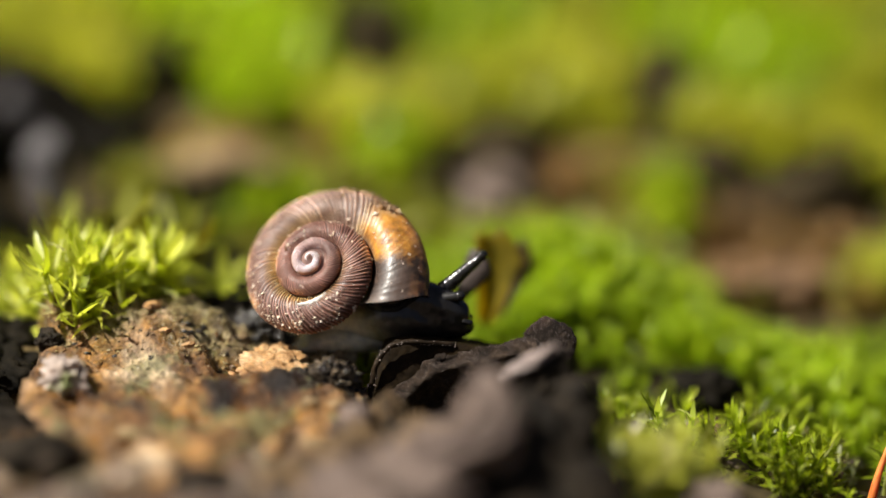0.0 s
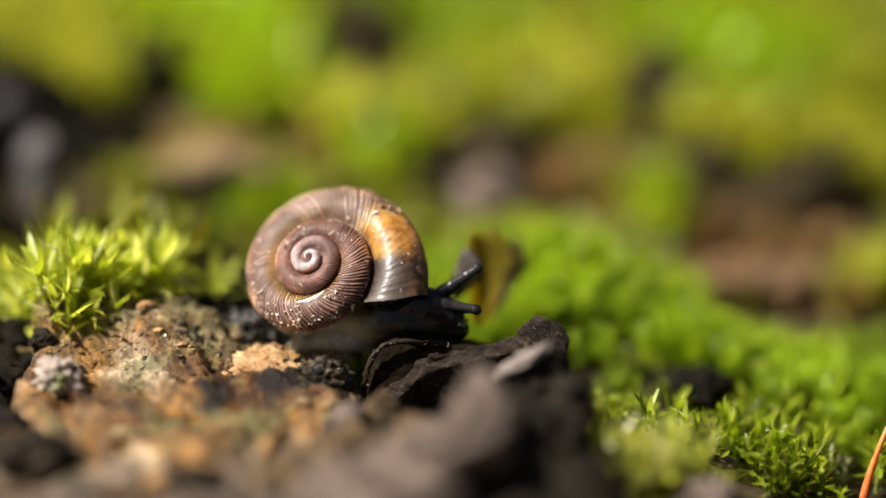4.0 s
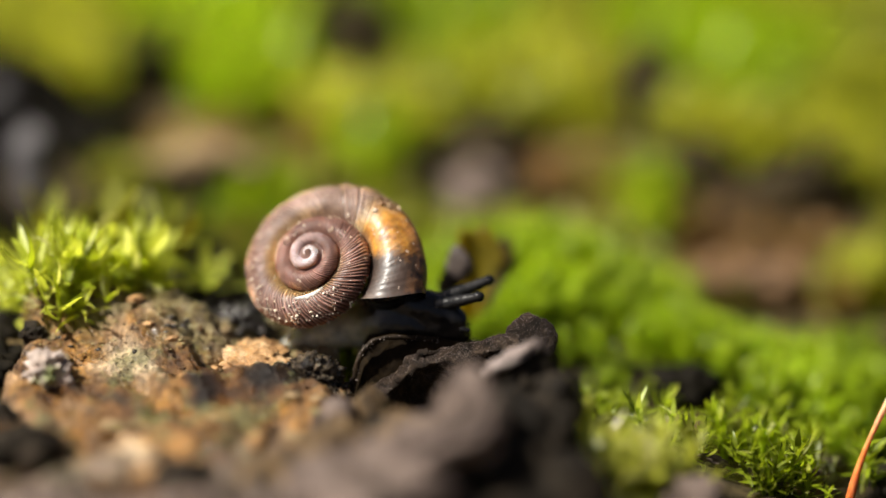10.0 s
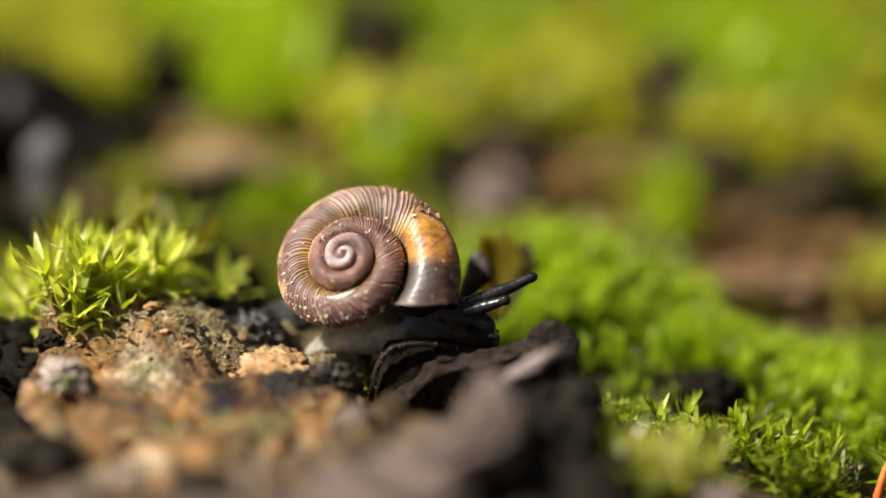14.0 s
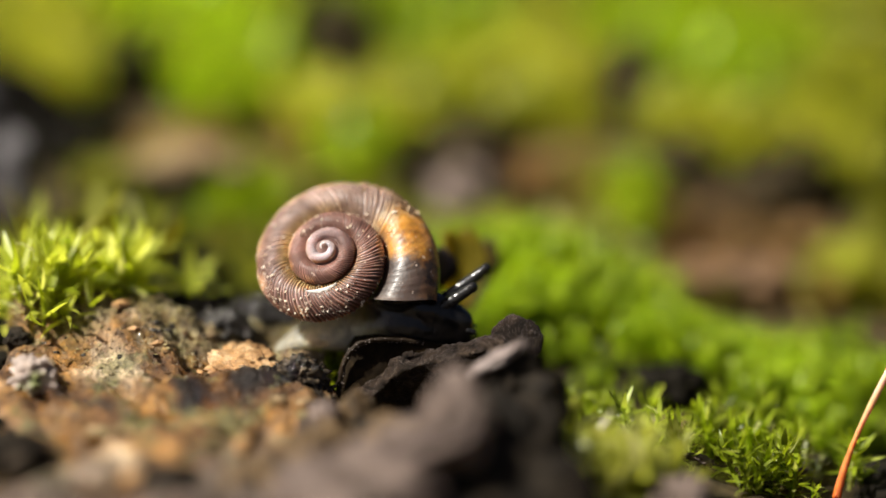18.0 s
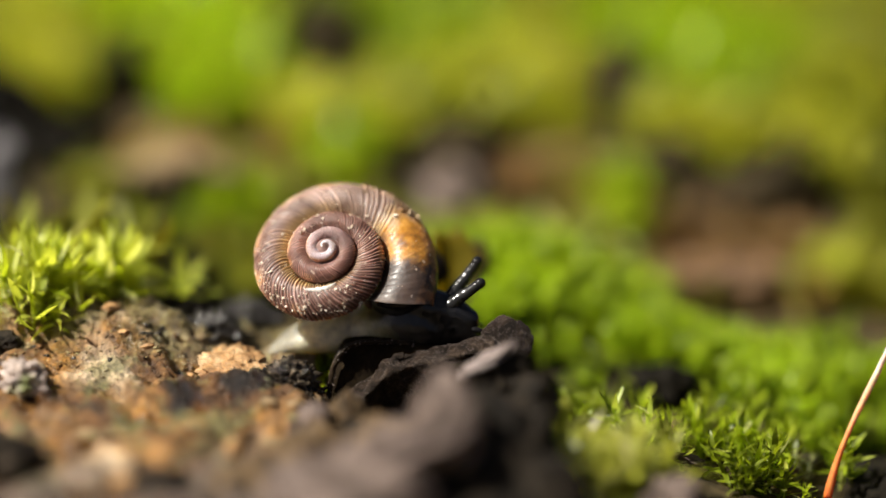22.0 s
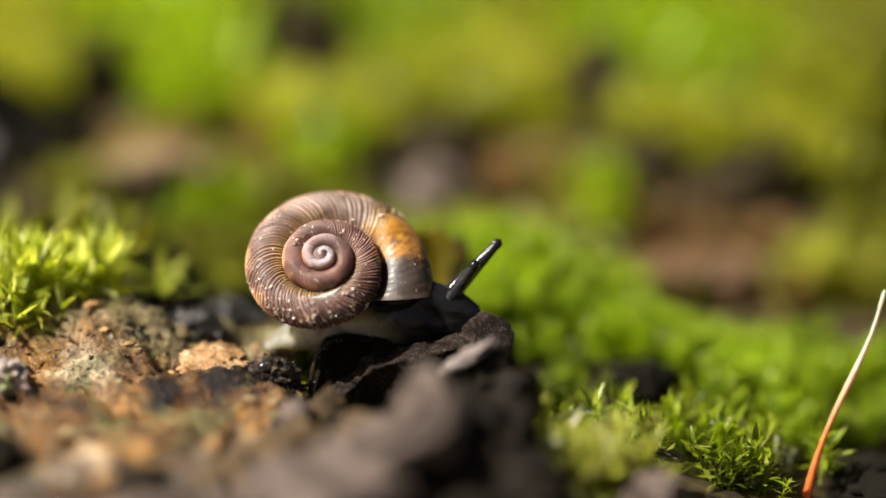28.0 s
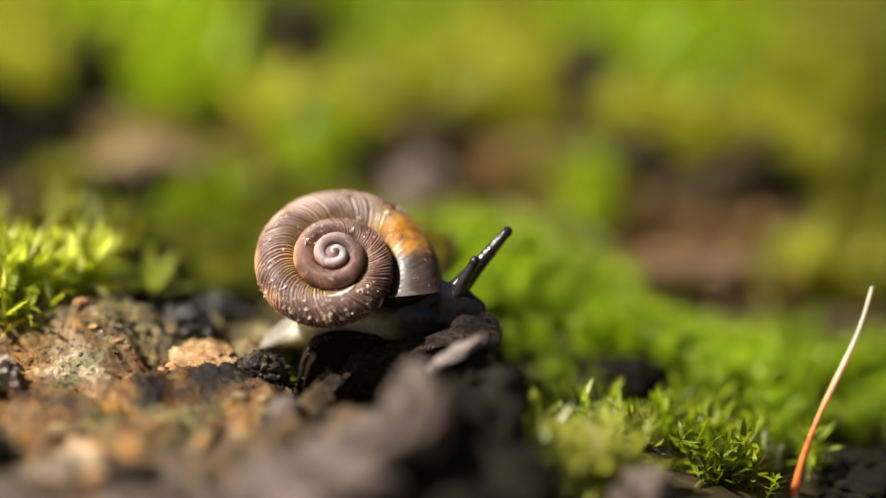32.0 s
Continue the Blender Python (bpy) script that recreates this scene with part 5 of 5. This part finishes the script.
def shell_mesh():
    per_turn, sides, ribs = 800, 44, 88
    count = int(per_turn * TURNS)
    verts, turn, rise, rib, inner = [], [], [], [], []
    for i in range(count + 1):
        s = 2 * math.pi * i / per_turn
        r = R_LIP * math.exp(-GROWTH * s)
        fresh = min(1.0, max(0.04, (s - 1.15) / 0.4)) * min(1.0, max(0.0, (2 * math.pi * TURNS - s) / 5.0))
        for j in range(sides):
            psi = 2 * math.pi * j / sides
            uneven = 0.5 + 0.5 * math.sin(s * 5.3 + 2 * math.sin(psi) + math.sin(s * 17.1))
            w = 0.5 + 0.5 * math.cos(s * ribs + 1.3 * math.sin(s * 9.7) + 0.9 * math.sin(s * 27) + 0.25 * math.sin(3 * psi + s * 7))
            worn = noise.noise(Vector((math.cos(s), math.sin(s), 0.3 * s)) * 1.7 + Vector((0, 0, 2 * math.sin(psi))))
            lift = r * (0.023 * fresh * w ** 2 * max(0.3, 0.6 + 0.35 * uneven + 0.5 * worn) + 0.006 * worn + 0.0009 * math.sin(s * 23 + 1.3 * psi) + 0.0006 * math.sin(s * 61))
            if i < 5:
                lift += r * 0.008 * (1 - i / 5)
            verts.append(shell_tube(s, psi, lift))
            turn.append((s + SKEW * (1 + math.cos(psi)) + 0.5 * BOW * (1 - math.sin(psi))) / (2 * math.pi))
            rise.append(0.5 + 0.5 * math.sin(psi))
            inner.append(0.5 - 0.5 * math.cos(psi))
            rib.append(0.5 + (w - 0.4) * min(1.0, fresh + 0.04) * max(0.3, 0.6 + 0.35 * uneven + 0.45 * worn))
    faces = []
    for i in range(count):
        for j in range(sides):
            k = (j + 1) % sides
            faces.append((i * sides + j, i * sides + k, (i + 1) * sides + k, (i + 1) * sides + j))
    faces.append(tuple(range(count * sides, (count + 1) * sides)))
    # the pillar inside, so that the coil is closed
    base, rings, around = len(verts), 14, 36
    for k in range(rings + 1):
        rho = 1.9 * k / rings
        for a in range(around):
            w = 2 * math.pi * a / around
            verts.append(Vector((rho * math.cos(w), rho * math.sin(w), 0.1 - 0.78 * rho)))
            turn.append(2.6)
            rise.append(0.6)
            inner.append(0.5)
            rib.append(0.4)
        if k:
            for a in range(around):
                b = (a + 1) % around
                faces.append((base + (k - 1) * around + a, base + (k - 1) * around + b, base + k * around + b, base + k * around + a))
    data = mesh_of("shell", verts, faces, SHELL_MAT)
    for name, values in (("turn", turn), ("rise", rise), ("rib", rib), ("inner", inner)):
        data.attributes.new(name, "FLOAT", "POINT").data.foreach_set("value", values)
    return data


def speck_mesh(name, seed, count, place, sizes, mat):
    """Grains stuck on the shell; place gives where along and round the tube."""
    rng = random.Random(seed)
    verts, faces = [], []
    for _ in range(count):
        s, psi = place(rng)
        p = shell_tube(s, math.radians(psi), 0.03)
        size = sizes[0] + (sizes[1] - sizes[0]) * rng.random() ** 3
        base = len(verts)
        turn = Euler((rng.uniform(0, 6), rng.uniform(0, 6), rng.uniform(0, 6))).to_matrix()
        for d in ((1, 0, 0), (-1, 0, 0), (0, 0.7, 0), (0, -0.7, 0), (0, 0, 0.5), (0, 0, -0.5)):
            verts.append(p + turn @ Vector(d) * size * rng.uniform(0.5, 1.5))
        for f in ((0, 2, 4), (2, 1, 4), (1, 3, 4), (3, 0, 4), (2, 0, 5), (1, 2, 5), (3, 1, 5), (0, 3, 5)):
            faces.append(tuple(base + i for i in f))
    return mesh_of(name, verts, faces, mat, smooth=False)


def mantle_mesh():
    """The mantle that fills the shell's mouth."""
    verts, faces, sides, rings = [], [], 28, 6
    ring0 = [shell_tube(0.1, 2 * math.pi * k / sides, -0.06) for k in range(sides)]
    mid = sum(ring0, Vector()) / sides
    out = (shell_tube(0.0, 0.0) - shell_tube(0.3, 0.0)).normalized()
    for r in range(rings):
        q = 1 - r / rings
        for p in ring0:
            verts.append(mid + (p - mid) * q + out * (0.5 * math.sqrt(1 - q * q)))
    verts.append(mid + out * 0.5)
    for r in range(rings - 1):
        for k in range(sides):
            b = (k + 1) % sides
            faces.append((r * sides + k, r * sides + b, (r + 1) * sides + b, (r + 1) * sides + k))
    for k in range(sides):
        faces.append(((rings - 1) * sides + k, (rings - 1) * sides + (k + 1) % sides, len(verts) - 1))
    return mesh_of("mantle", verts, faces, SKIN_BLACK)


def loft(sections, sides=20, flat=0.0, seed=1, rough=0.03):
    """A closed body along sections of (x, y, z, half width, half height)."""
    verts, faces = [], []
    for k, (x, y, z, hw, hh) in enumerate(sections):
        for a in range(sides):
            w = 2 * math.pi * a / sides
            c, s = math.cos(w), math.sin(w)
            if s < 0:
                s *= 1 - flat
            n = 1 + rough * noise.noise(Vector((x * 1.7 + seed, c * 2, s * 2)))
            verts.append((x, y + hw * c * n, z + hh * s * n))
        if k:
            for a in range(sides):
                b, o, t = (a + 1) % sides, (k - 1) * sides, k * sides
                faces.append((o + a, o + b, t + b, t + a))
    faces.append(tuple(reversed(range(sides))))
    faces.append(tuple(range((len(sections) - 1) * sides, len(sections) * sides)))
    return verts, faces


def fine(sections, steps=5):
    """Smooth sections in between."""
    arr = np.array(sections, float)
    t = np.arange(len(arr))
    u = np.linspace(0, len(arr) - 1, (len(arr) - 1) * steps + 1)
    out = np.stack([np.interp(u, t, arr[:, k]) for k in range(5)], 1)
    for _ in range(3):
        out[1:-1] = (out[:-2] + 2 * out[1:-1] + out[2:]) / 4
    return [tuple(r) for r in out]


def wrinkled(body, depth):
    """Skin folds and warts on a body's surface."""
    verts, faces = body
    out = []
    for v in verts:
        v = Vector(v)
        d = noise.noise(v * 3.1) + 0.7 * noise.noise(Vector((v.x * 7.5, v.y * 5.0, v.z * 5.0))) + 0.5 * noise.noise(v * 13.0)
        out.append(v + Vector((0, v.y, v.z + 0.3)).normalized() * depth * d)
    return out, faces


snail = empty("snail", (-2, 1.8, 0.3), "small brown ribbed snail with a dark body crawling over a leaf", "snail")
BASE = Vector((-2, 1.8, 0.3))
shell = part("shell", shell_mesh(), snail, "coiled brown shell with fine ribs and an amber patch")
part("mantle", mantle_mesh(), shell, "dark wet mantle in the shell's mouth")
part("soil_specks", speck_mesh("soil_specks", 12, 260, lambda r: (r.uniform(0.9, 9.5), r.uniform(-25, 140)), (0.015, 0.12), SPECK), shell, "pale soil grains stuck on the shell")
part("soil_specks", speck_mesh("soil_specks", 13, 280, lambda r: (r.gauss(4.6, 0.8), r.gauss(30, 34)), (0.015, 0.12), SPECK), shell, "pale soil grains stuck on the shell")
part("dirt_crust", speck_mesh("dirt_crust", 14, 260, lambda r: (r.gauss(1.35, 0.22), r.gauss(12, 20)), (0.03, 0.15), DIRT), shell, "brown crust of dirt")


def streak(s0, s1, psi0, psi1, width, seed):
    """A thin ragged white strip along a line on the shell, for a painted glint."""
    rng = random.Random(seed)
    verts, faces, n = [], [], 16
    for k in range(n + 1):
        u = k / n
        w = width * (0.25 + math.sin(math.pi * u)) * rng.uniform(0.6, 1.2)
        p, q = shell_tube(s0 + (s1 - s0) * u, math.radians(psi0 + (psi1 - psi0) * u), 0.0), shell_tube(s0 + (s1 - s0) * u, math.radians(psi0 + (psi1 - psi0) * u), 0.1)
        d = shell_tube(s0 + (s1 - s0) * u + 0.01, math.radians(psi0 + (psi1 - psi0) * u) + 0.2 * (abs(s1 - s0) > 0.3), 0.0) - p
        d = d.normalized() * w
        verts += [p - d, q - d * 0.4, q + d * 0.4, p + d]
        if k:
            a = 4 * (k - 1)
            faces += [(a + i, a + i + 1, a + i + 5, a + i + 4) for i in range(3)]
    return part("glint_strip", mesh_of("glint_strip", verts, faces, GLINT_WHITE), shell, "white strip painting the glint along the seam")


# near-white, so that the glint on the seam is painted in
GLINT_WHITE = rough_matter("glint_white", [(0.3, (0.6, 0.55, 0.48)), (0.6, (0.85, 0.82, 0.78))], 0.3, 0.1, 0.4, 0.02)
streak(5.0, 5.8, 96, 112, 0.085, 1)
tail = part("tail", mesh_of("tail", *loft(fine([(0, 0, 0.12, 0.35, 0.1), (0.35, 0, 0.3, 0.7, 0.3), (0.9, 0, 0.52, 0.95, 0.52), (1.7, 0, 0.72, 1.15, 0.75), (2.8, 0, 0.9, 1.2, 0.95), (4.0, 0, 1.1, 1.0, 1.1), (5.0, 0, 1.1, 0.8, 0.9), (5.6, 0, 0.95, 0.3, 0.3)]), 28, 0.15), SKIN_TAIL), snail, "pale cream translucent tail of the foot")


def body_mesh():
    """Neck, head and the front of the foot as one skin."""
    neck_v, neck_f = wrinkled(loft(fine([(-3.2, 0.9, 0.1, 0.4, 0.4), (-2.5, 0.7, 0.2, 0.85, 0.95), (-1.4, 0.5, 0.05, 0.92, 1.0), (-0.5, 0.3, -0.15, 0.86, 0.82), (0.25, 0.2, -0.3, 0.76, 0.72), (0.65, 0.1, -0.5, 0.66, 0.66), (0.95, 0.05, -0.66, 0.5, 0.56), (1.12, 0, -0.7, 0.36, 0.48), (1.18, 0, -0.78, 0.12, 0.16)], 9), 40), 0.02)
    foot_v, foot_f = loft(fine([(-5.2, 0.8, -1.3, 0.15, 0.15), (-4.2, 0.75, -1.1, 0.5, 0.6), (-3.0, 0.65, -0.95, 0.9, 1.0), (-2.0, 0.5, -0.85, 1.02, 1.2), (-0.9, 0.4, -0.85, 1.0, 1.1), (0.3, 0.3, -0.9, 0.88, 0.9), (0.85, 0.2, -1.0, 0.7, 0.65), (1.2, 0.15, -1.1, 0.4, 0.35), (1.35, 0.15, -1.15, 0.1, 0.08)]), 40, 0.15)
    n = len(neck_v)
    return mesh_of("body", list(neck_v) + list(foot_v), list(neck_f) + [tuple(n + i for i in f) for f in foot_f], SKIN_BODY)


body = part("body", body_mesh(), snail, "wet translucent foot, olive behind, and black neck and head")
skin = body.modifiers.new("skin", "REMESH")
skin.mode, skin.voxel_size, skin.use_smooth_shade = "VOXEL", 0.07 * MM, True
soft = body.modifiers.new("soft", "SMOOTH")
soft.factor, soft.iterations = 0.5, 30
for side in (-1, 1):
    pts = [(0.75, 0.3 * side, -0.75), (1.0, 0.38 * side, -0.8), (1.22, 0.42 * side, -0.84), (1.27, 0.43 * side, -0.85)]
    part("feeler", mesh_of("feeler", *tube(pts, [0.16, 0.12, 0.11, 0.05]), SKIN_BLACK), body)


def eyestalk(length):
    n = 24
    pts = [(0, 0, -length * (1 - k / n)) for k in range(n + 1)]
    radii = [0.17 + 0.09 * length * (1 - (k / n) ** 0.7) for k in range(n + 1)]
    stalk = part("eyestalk", mesh_of("eyestalk", *wrinkled(tube(pts, radii, 20), 0.02), SKIN_STALK), snail, "glossy black eyestalk")
    bm = bmesh.new()
    bmesh.ops.create_uvsphere(bm, u_segments=16, v_segments=12, radius=0.21 * MM)
    for v in bm.verts:
        v.co.z = v.co.z * 1.15 - 0.06 * MM
    for f in bm.faces:
        f.smooth = True
    data = bpy.data.meshes.new("eye_tip")
    bm.to_mesh(data)
    bm.free()
    data.materials.append(SKIN_BLACK)
    part("eye_tip", data, stalk)
    return stalk


far_stalk, near_stalk = eyestalk(3.0), eyestalk(1.75)


SHELL = [  # seconds, apex x y z in mm, lean of the axis to the side, turn about it, rise of the axis
    (0.0, -5.066, -0.081, 4.174, -0.310, 5.0, 0.43),
    (1.0, -5.021, -0.076, 4.195, -0.312, 4.7, 0.43),
    (2.0, -4.970, -0.075, 4.198, -0.314, 4.3, 0.43),
    (3.0, -4.899, -0.068, 4.227, -0.315, 4.0, 0.43),
    (3.5, -4.866, -0.065, 4.241, -0.316, 3.9, 0.43),
    (5.5, -4.741, -0.064, 4.244, -0.320, 3.4, 0.43),
    (6.0, -4.727, -0.068, 4.229, -0.321, 3.2, 0.43),
    (7.0, -4.666, -0.068, 4.226, -0.323, 3.0, 0.44),
    (8.0, -4.620, -0.071, 4.215, -0.325, 3.0, 0.44),
    (9.0, -4.570, -0.076, 4.197, -0.326, 3.0, 0.44),
    (10.0, -4.498, -0.075, 4.200, -0.328, 3.0, 0.44),
    (11.0, -4.387, -0.069, 4.223, -0.330, 3.0, 0.44),
    (12.0, -4.243, -0.063, 4.249, -0.305, 2.5, 0.44),
    (13.0, -4.051, -0.041, 4.336, -0.280, 0.0, 0.44),
    (14.0, -3.834, -0.067, 4.436, -0.267, -1.2, 0.45),
    (14.5, -3.726, -0.083, 4.477, -0.260, -1.4, 0.45),
    (16.5, -3.383, -0.174, 4.526, -0.233, -2.0, 0.46),
    (17.0, -3.331, -0.195, 4.543, -0.227, -1.8, 0.47),
    (18.0, -3.238, -0.238, 4.581, -0.213, -1.4, 0.47),
    (19.0, -3.157, -0.279, 4.621, -0.200, -1.0, 0.48),
    (20.0, -3.050, -0.364, 4.695, -0.180, -2.0, 0.48),
    (21.0, -2.949, -0.459, 4.724, -0.160, -3.0, 0.49),
    (22.0, -2.807, -0.550, 4.775, -0.140, -3.0, 0.49),
    (23.0, -2.740, -0.659, 4.751, -0.120, -3.0, 0.50),
    (24.0, -2.655, -0.775, 4.697, -0.110, 1.0, 0.50),
    (25.0, -2.576, -0.887, 4.664, -0.100, 4.0, 0.51),
    (25.5, -2.529, -0.945, 4.638, -0.088, 5.0, 0.51),
    (27.5, -2.214, -1.168, 4.569, -0.042, 9.0, 0.52),
    (28.0, -2.136, -1.222, 4.558, -0.030, 9.5, 0.52),
    (29.0, -1.961, -1.270, 4.572, -0.015, 9.5, 0.52),
    (30.0, -1.773, -1.322, 4.570, 0.000, 10.8, 0.53),
    (31.0, -1.539, -1.379, 4.551, 0.015, 12.0, 0.53),
    (32.0, -1.235, -1.436, 4.526, 0.030, 14.0, 0.53),
]
FAR_TIP = [  # seconds, tip of the far eyestalk in mm
    (0.0, 1.62, 1.00, 3.96),
    (1.0, 1.54, 1.00, 3.96),
    (2.0, 1.46, 0.99, 3.94),
    (3.0, 1.49, 0.99, 3.91),
    (3.5, 1.60, 0.93, 3.67),
    (5.5, 2.09, 0.82, 3.26),
    (6.0, 2.04, 0.79, 3.12),
    (7.0, 2.26, 0.75, 2.95),
    (8.0, 2.34, 0.72, 2.85),
    (9.0, 2.48, 0.74, 2.91),
    (10.0, 2.56, 0.73, 2.87),
    (11.0, 2.82, 0.73, 2.87),
    (12.0, 3.16, 0.74, 2.91),
    (13.0, 3.39, 0.75, 2.97),
    (14.0, 3.46, 0.78, 3.22),
    (14.5, 3.39, 0.78, 3.31),
    (16.5, 3.44, 0.77, 3.53),
    (17.0, 3.26, 0.74, 3.52),
    (18.0, 3.03, 0.69, 3.43),
    (19.0, 2.96, 0.64, 3.39),
    (20.0, 2.94, 0.58, 3.42),
    (21.0, 2.89, 0.57, 3.68),
    (22.0, 3.07, 0.52, 3.79),
    (23.0, 3.27, 0.48, 3.90),
    (24.0, 3.54, 0.41, 3.92),
    (25.0, 3.69, 0.35, 3.97),
    (25.5, 3.83, 0.35, 4.10),
    (27.5, 4.39, 0.26, 4.33),
    (28.0, 4.59, 0.25, 4.41),
    (29.0, 4.71, 0.21, 4.40),
    (30.0, 4.91, 0.20, 4.52),
    (31.0, 5.21, 0.23, 4.80),
    (32.0, 5.43, 0.19, 4.76),
]
NEAR_TIP = [  # seconds, tip of the near eyestalk in mm
    (0.0, 0.77, 0.00, 2.59),
    (1.0, 0.84, 0.00, 2.72),
    (2.0, 1.13, -0.05, 2.60),
    (2.5, 1.43, -0.15, 2.46),
    (3.0, 1.56, -0.23, 2.32),
    (3.5, 1.58, -0.28, 2.12),
    (5.5, 1.98, -0.31, 2.02),
    (6.0, 1.94, -0.33, 1.93),
    (7.0, 1.81, -0.30, 2.06),
    (8.0, 1.76, -0.21, 2.42),
    (9.0, 1.97, -0.20, 2.46),
    (10.0, 2.17, -0.20, 2.45),
    (11.0, 2.28, -0.18, 2.55),
    (12.0, 2.23, -0.20, 2.46),
    (13.0, 2.22, -0.21, 2.40),
    (14.0, 2.41, -0.21, 2.56),
    (14.5, 2.33, -0.21, 2.65),
    (16.5, 2.55, -0.24, 2.79),
    (17.0, 2.45, -0.22, 2.94),
    (18.0, 2.49, -0.27, 2.92),
    (19.0, 2.55, -0.32, 2.86),
    (20.0, 2.61, -0.34, 3.05),
    (21.0, 2.91, -0.40, 3.10),
    (22.0, 3.17, -0.46, 3.17),
    (23.0, 3.43, -0.51, 3.25),
    (24.0, 3.66, -0.59, 3.19),
    (25.0, 3.81, -0.65, 3.26),
    (25.5, 3.79, -0.68, 3.27),
    (27.5, 3.69, -0.72, 3.69),
    (28.0, 3.69, -0.73, 3.82),
    (29.0, 3.67, -0.78, 3.77),
    (30.0, 3.77, -0.78, 3.89),
    (31.0, 3.88, -0.81, 3.91),
    (32.0, 4.13, -0.86, 3.87),
]
HEAD = [  # seconds, crown of the head in mm
    (0.0, -0.05, 0.31, 2.72),
    (3.0, -0.25, 0.31, 2.7),
    (3.5, -0.12, 0.29, 2.63),
    (5.5, 0.30, 0.26, 2.45),
    (6.0, 0.28, 0.26, 2.43),
    (7.0, 0.42, 0.25, 2.36),
    (9.0, 0.44, 0.25, 2.32),
    (10.0, 0.54, 0.23, 2.26),
    (11.0, 0.50, 0.25, 2.28),
    (12.0, 0.55, 0.24, 2.24),
    (13.0, 0.74, 0.25, 2.24),
    (14.0, 0.88, 0.23, 2.25),
    (14.5, 0.83, 0.22, 2.29),
    (16.5, 1.06, 0.13, 2.20),
    (17.0, 1.11, 0.13, 2.29),
    (18.0, 1.34, 0.10, 2.31),
    (19.0, 1.46, 0.06, 2.29),
    (21.0, 1.68, -0.06, 2.41),
    (23.0, 2.22, -0.18, 2.50),
    (24.0, 2.35, -0.25, 2.51),
    (25.0, 2.43, -0.31, 2.54),
    (25.5, 2.52, -0.34, 2.59),
    (27.5, 2.71, -0.48, 2.61),
    (28.0, 2.77, -0.50, 2.67),
    (29.0, 2.91, -0.54, 2.66),
    (30.0, 3.09, -0.56, 2.70),
    (31.0, 3.23, -0.59, 2.72),
    (32.0, 3.41, -0.64, 2.67),
]
TAIL = [(0.0, -5.6, 0.1), (11.0, -5.3, 0.1), (13.0, -5.15, 0.12), (19.0, -4.95, 0.15), (23.0, -4.8, 0.2), (28.0, -4.4, 0.25), (32.0, -4.0, 0.3)]


def local(x, y, z):
    return (Vector((x, y, z)) - BASE) * MM


def shell_pose(x, y, z, lean, turn, rise):
    """The shell's axis points at the camera's side, up and a little sideways."""
    tilt = math.radians(14)
    right, up, back = Vector((1, 0, 0)), Vector((0, math.sin(tilt), math.cos(tilt))), Vector((0, -math.cos(tilt), math.sin(tilt)))
    axis = right * lean + up * rise + back * math.sqrt(1 - lean * lean - rise * rise)
    side = (right - axis * axis.dot(right)).normalized()
    other = axis.cross(side)
    m = Matrix((side, other, axis)).transposed().to_4x4() @ Matrix.Rotation(math.radians(turn), 4, "Z")
    return Matrix.Translation(local(x, y, z)) @ m


def at_time(rows, t):
    ts = [r[0] for r in rows]
    return [float(np.interp(t, ts, [r[k] for r in rows])) for k in range(1, len(rows[0]))]


def stalk_pose(tip, root):
    d = (Vector(tip) - Vector(root)).normalized()
    return Matrix.Translation(local(*tip)) @ d.to_track_quat("Z", "Y").to_matrix().to_4x4()


def motions():
    walk(shell, [(r[0], shell_pose(*r[1:])) for r in SHELL])
    walk(tail, [(t, Matrix.Translation(local(x - 0.25, 1.4 - 0.035 * max(0.0, t - 13), z - 0.2))) for t, x, z in TAIL])
    walk(body, [(t, Matrix.Translation(local(x, y, z - 0.35))) for t, x, y, z in HEAD])
    walk(far_stalk, [(t, stalk_pose((x, y, z), np.array(at_time(HEAD, t)) + (-0.1, 0.35, -0.25))) for t, x, y, z in FAR_TIP])
    walk(near_stalk, [(t, stalk_pose((x, y, z), np.array(at_time(HEAD, t)) + (-0.1, -0.15, -0.3))) for t, x, y, z in NEAR_TIP])


motions()
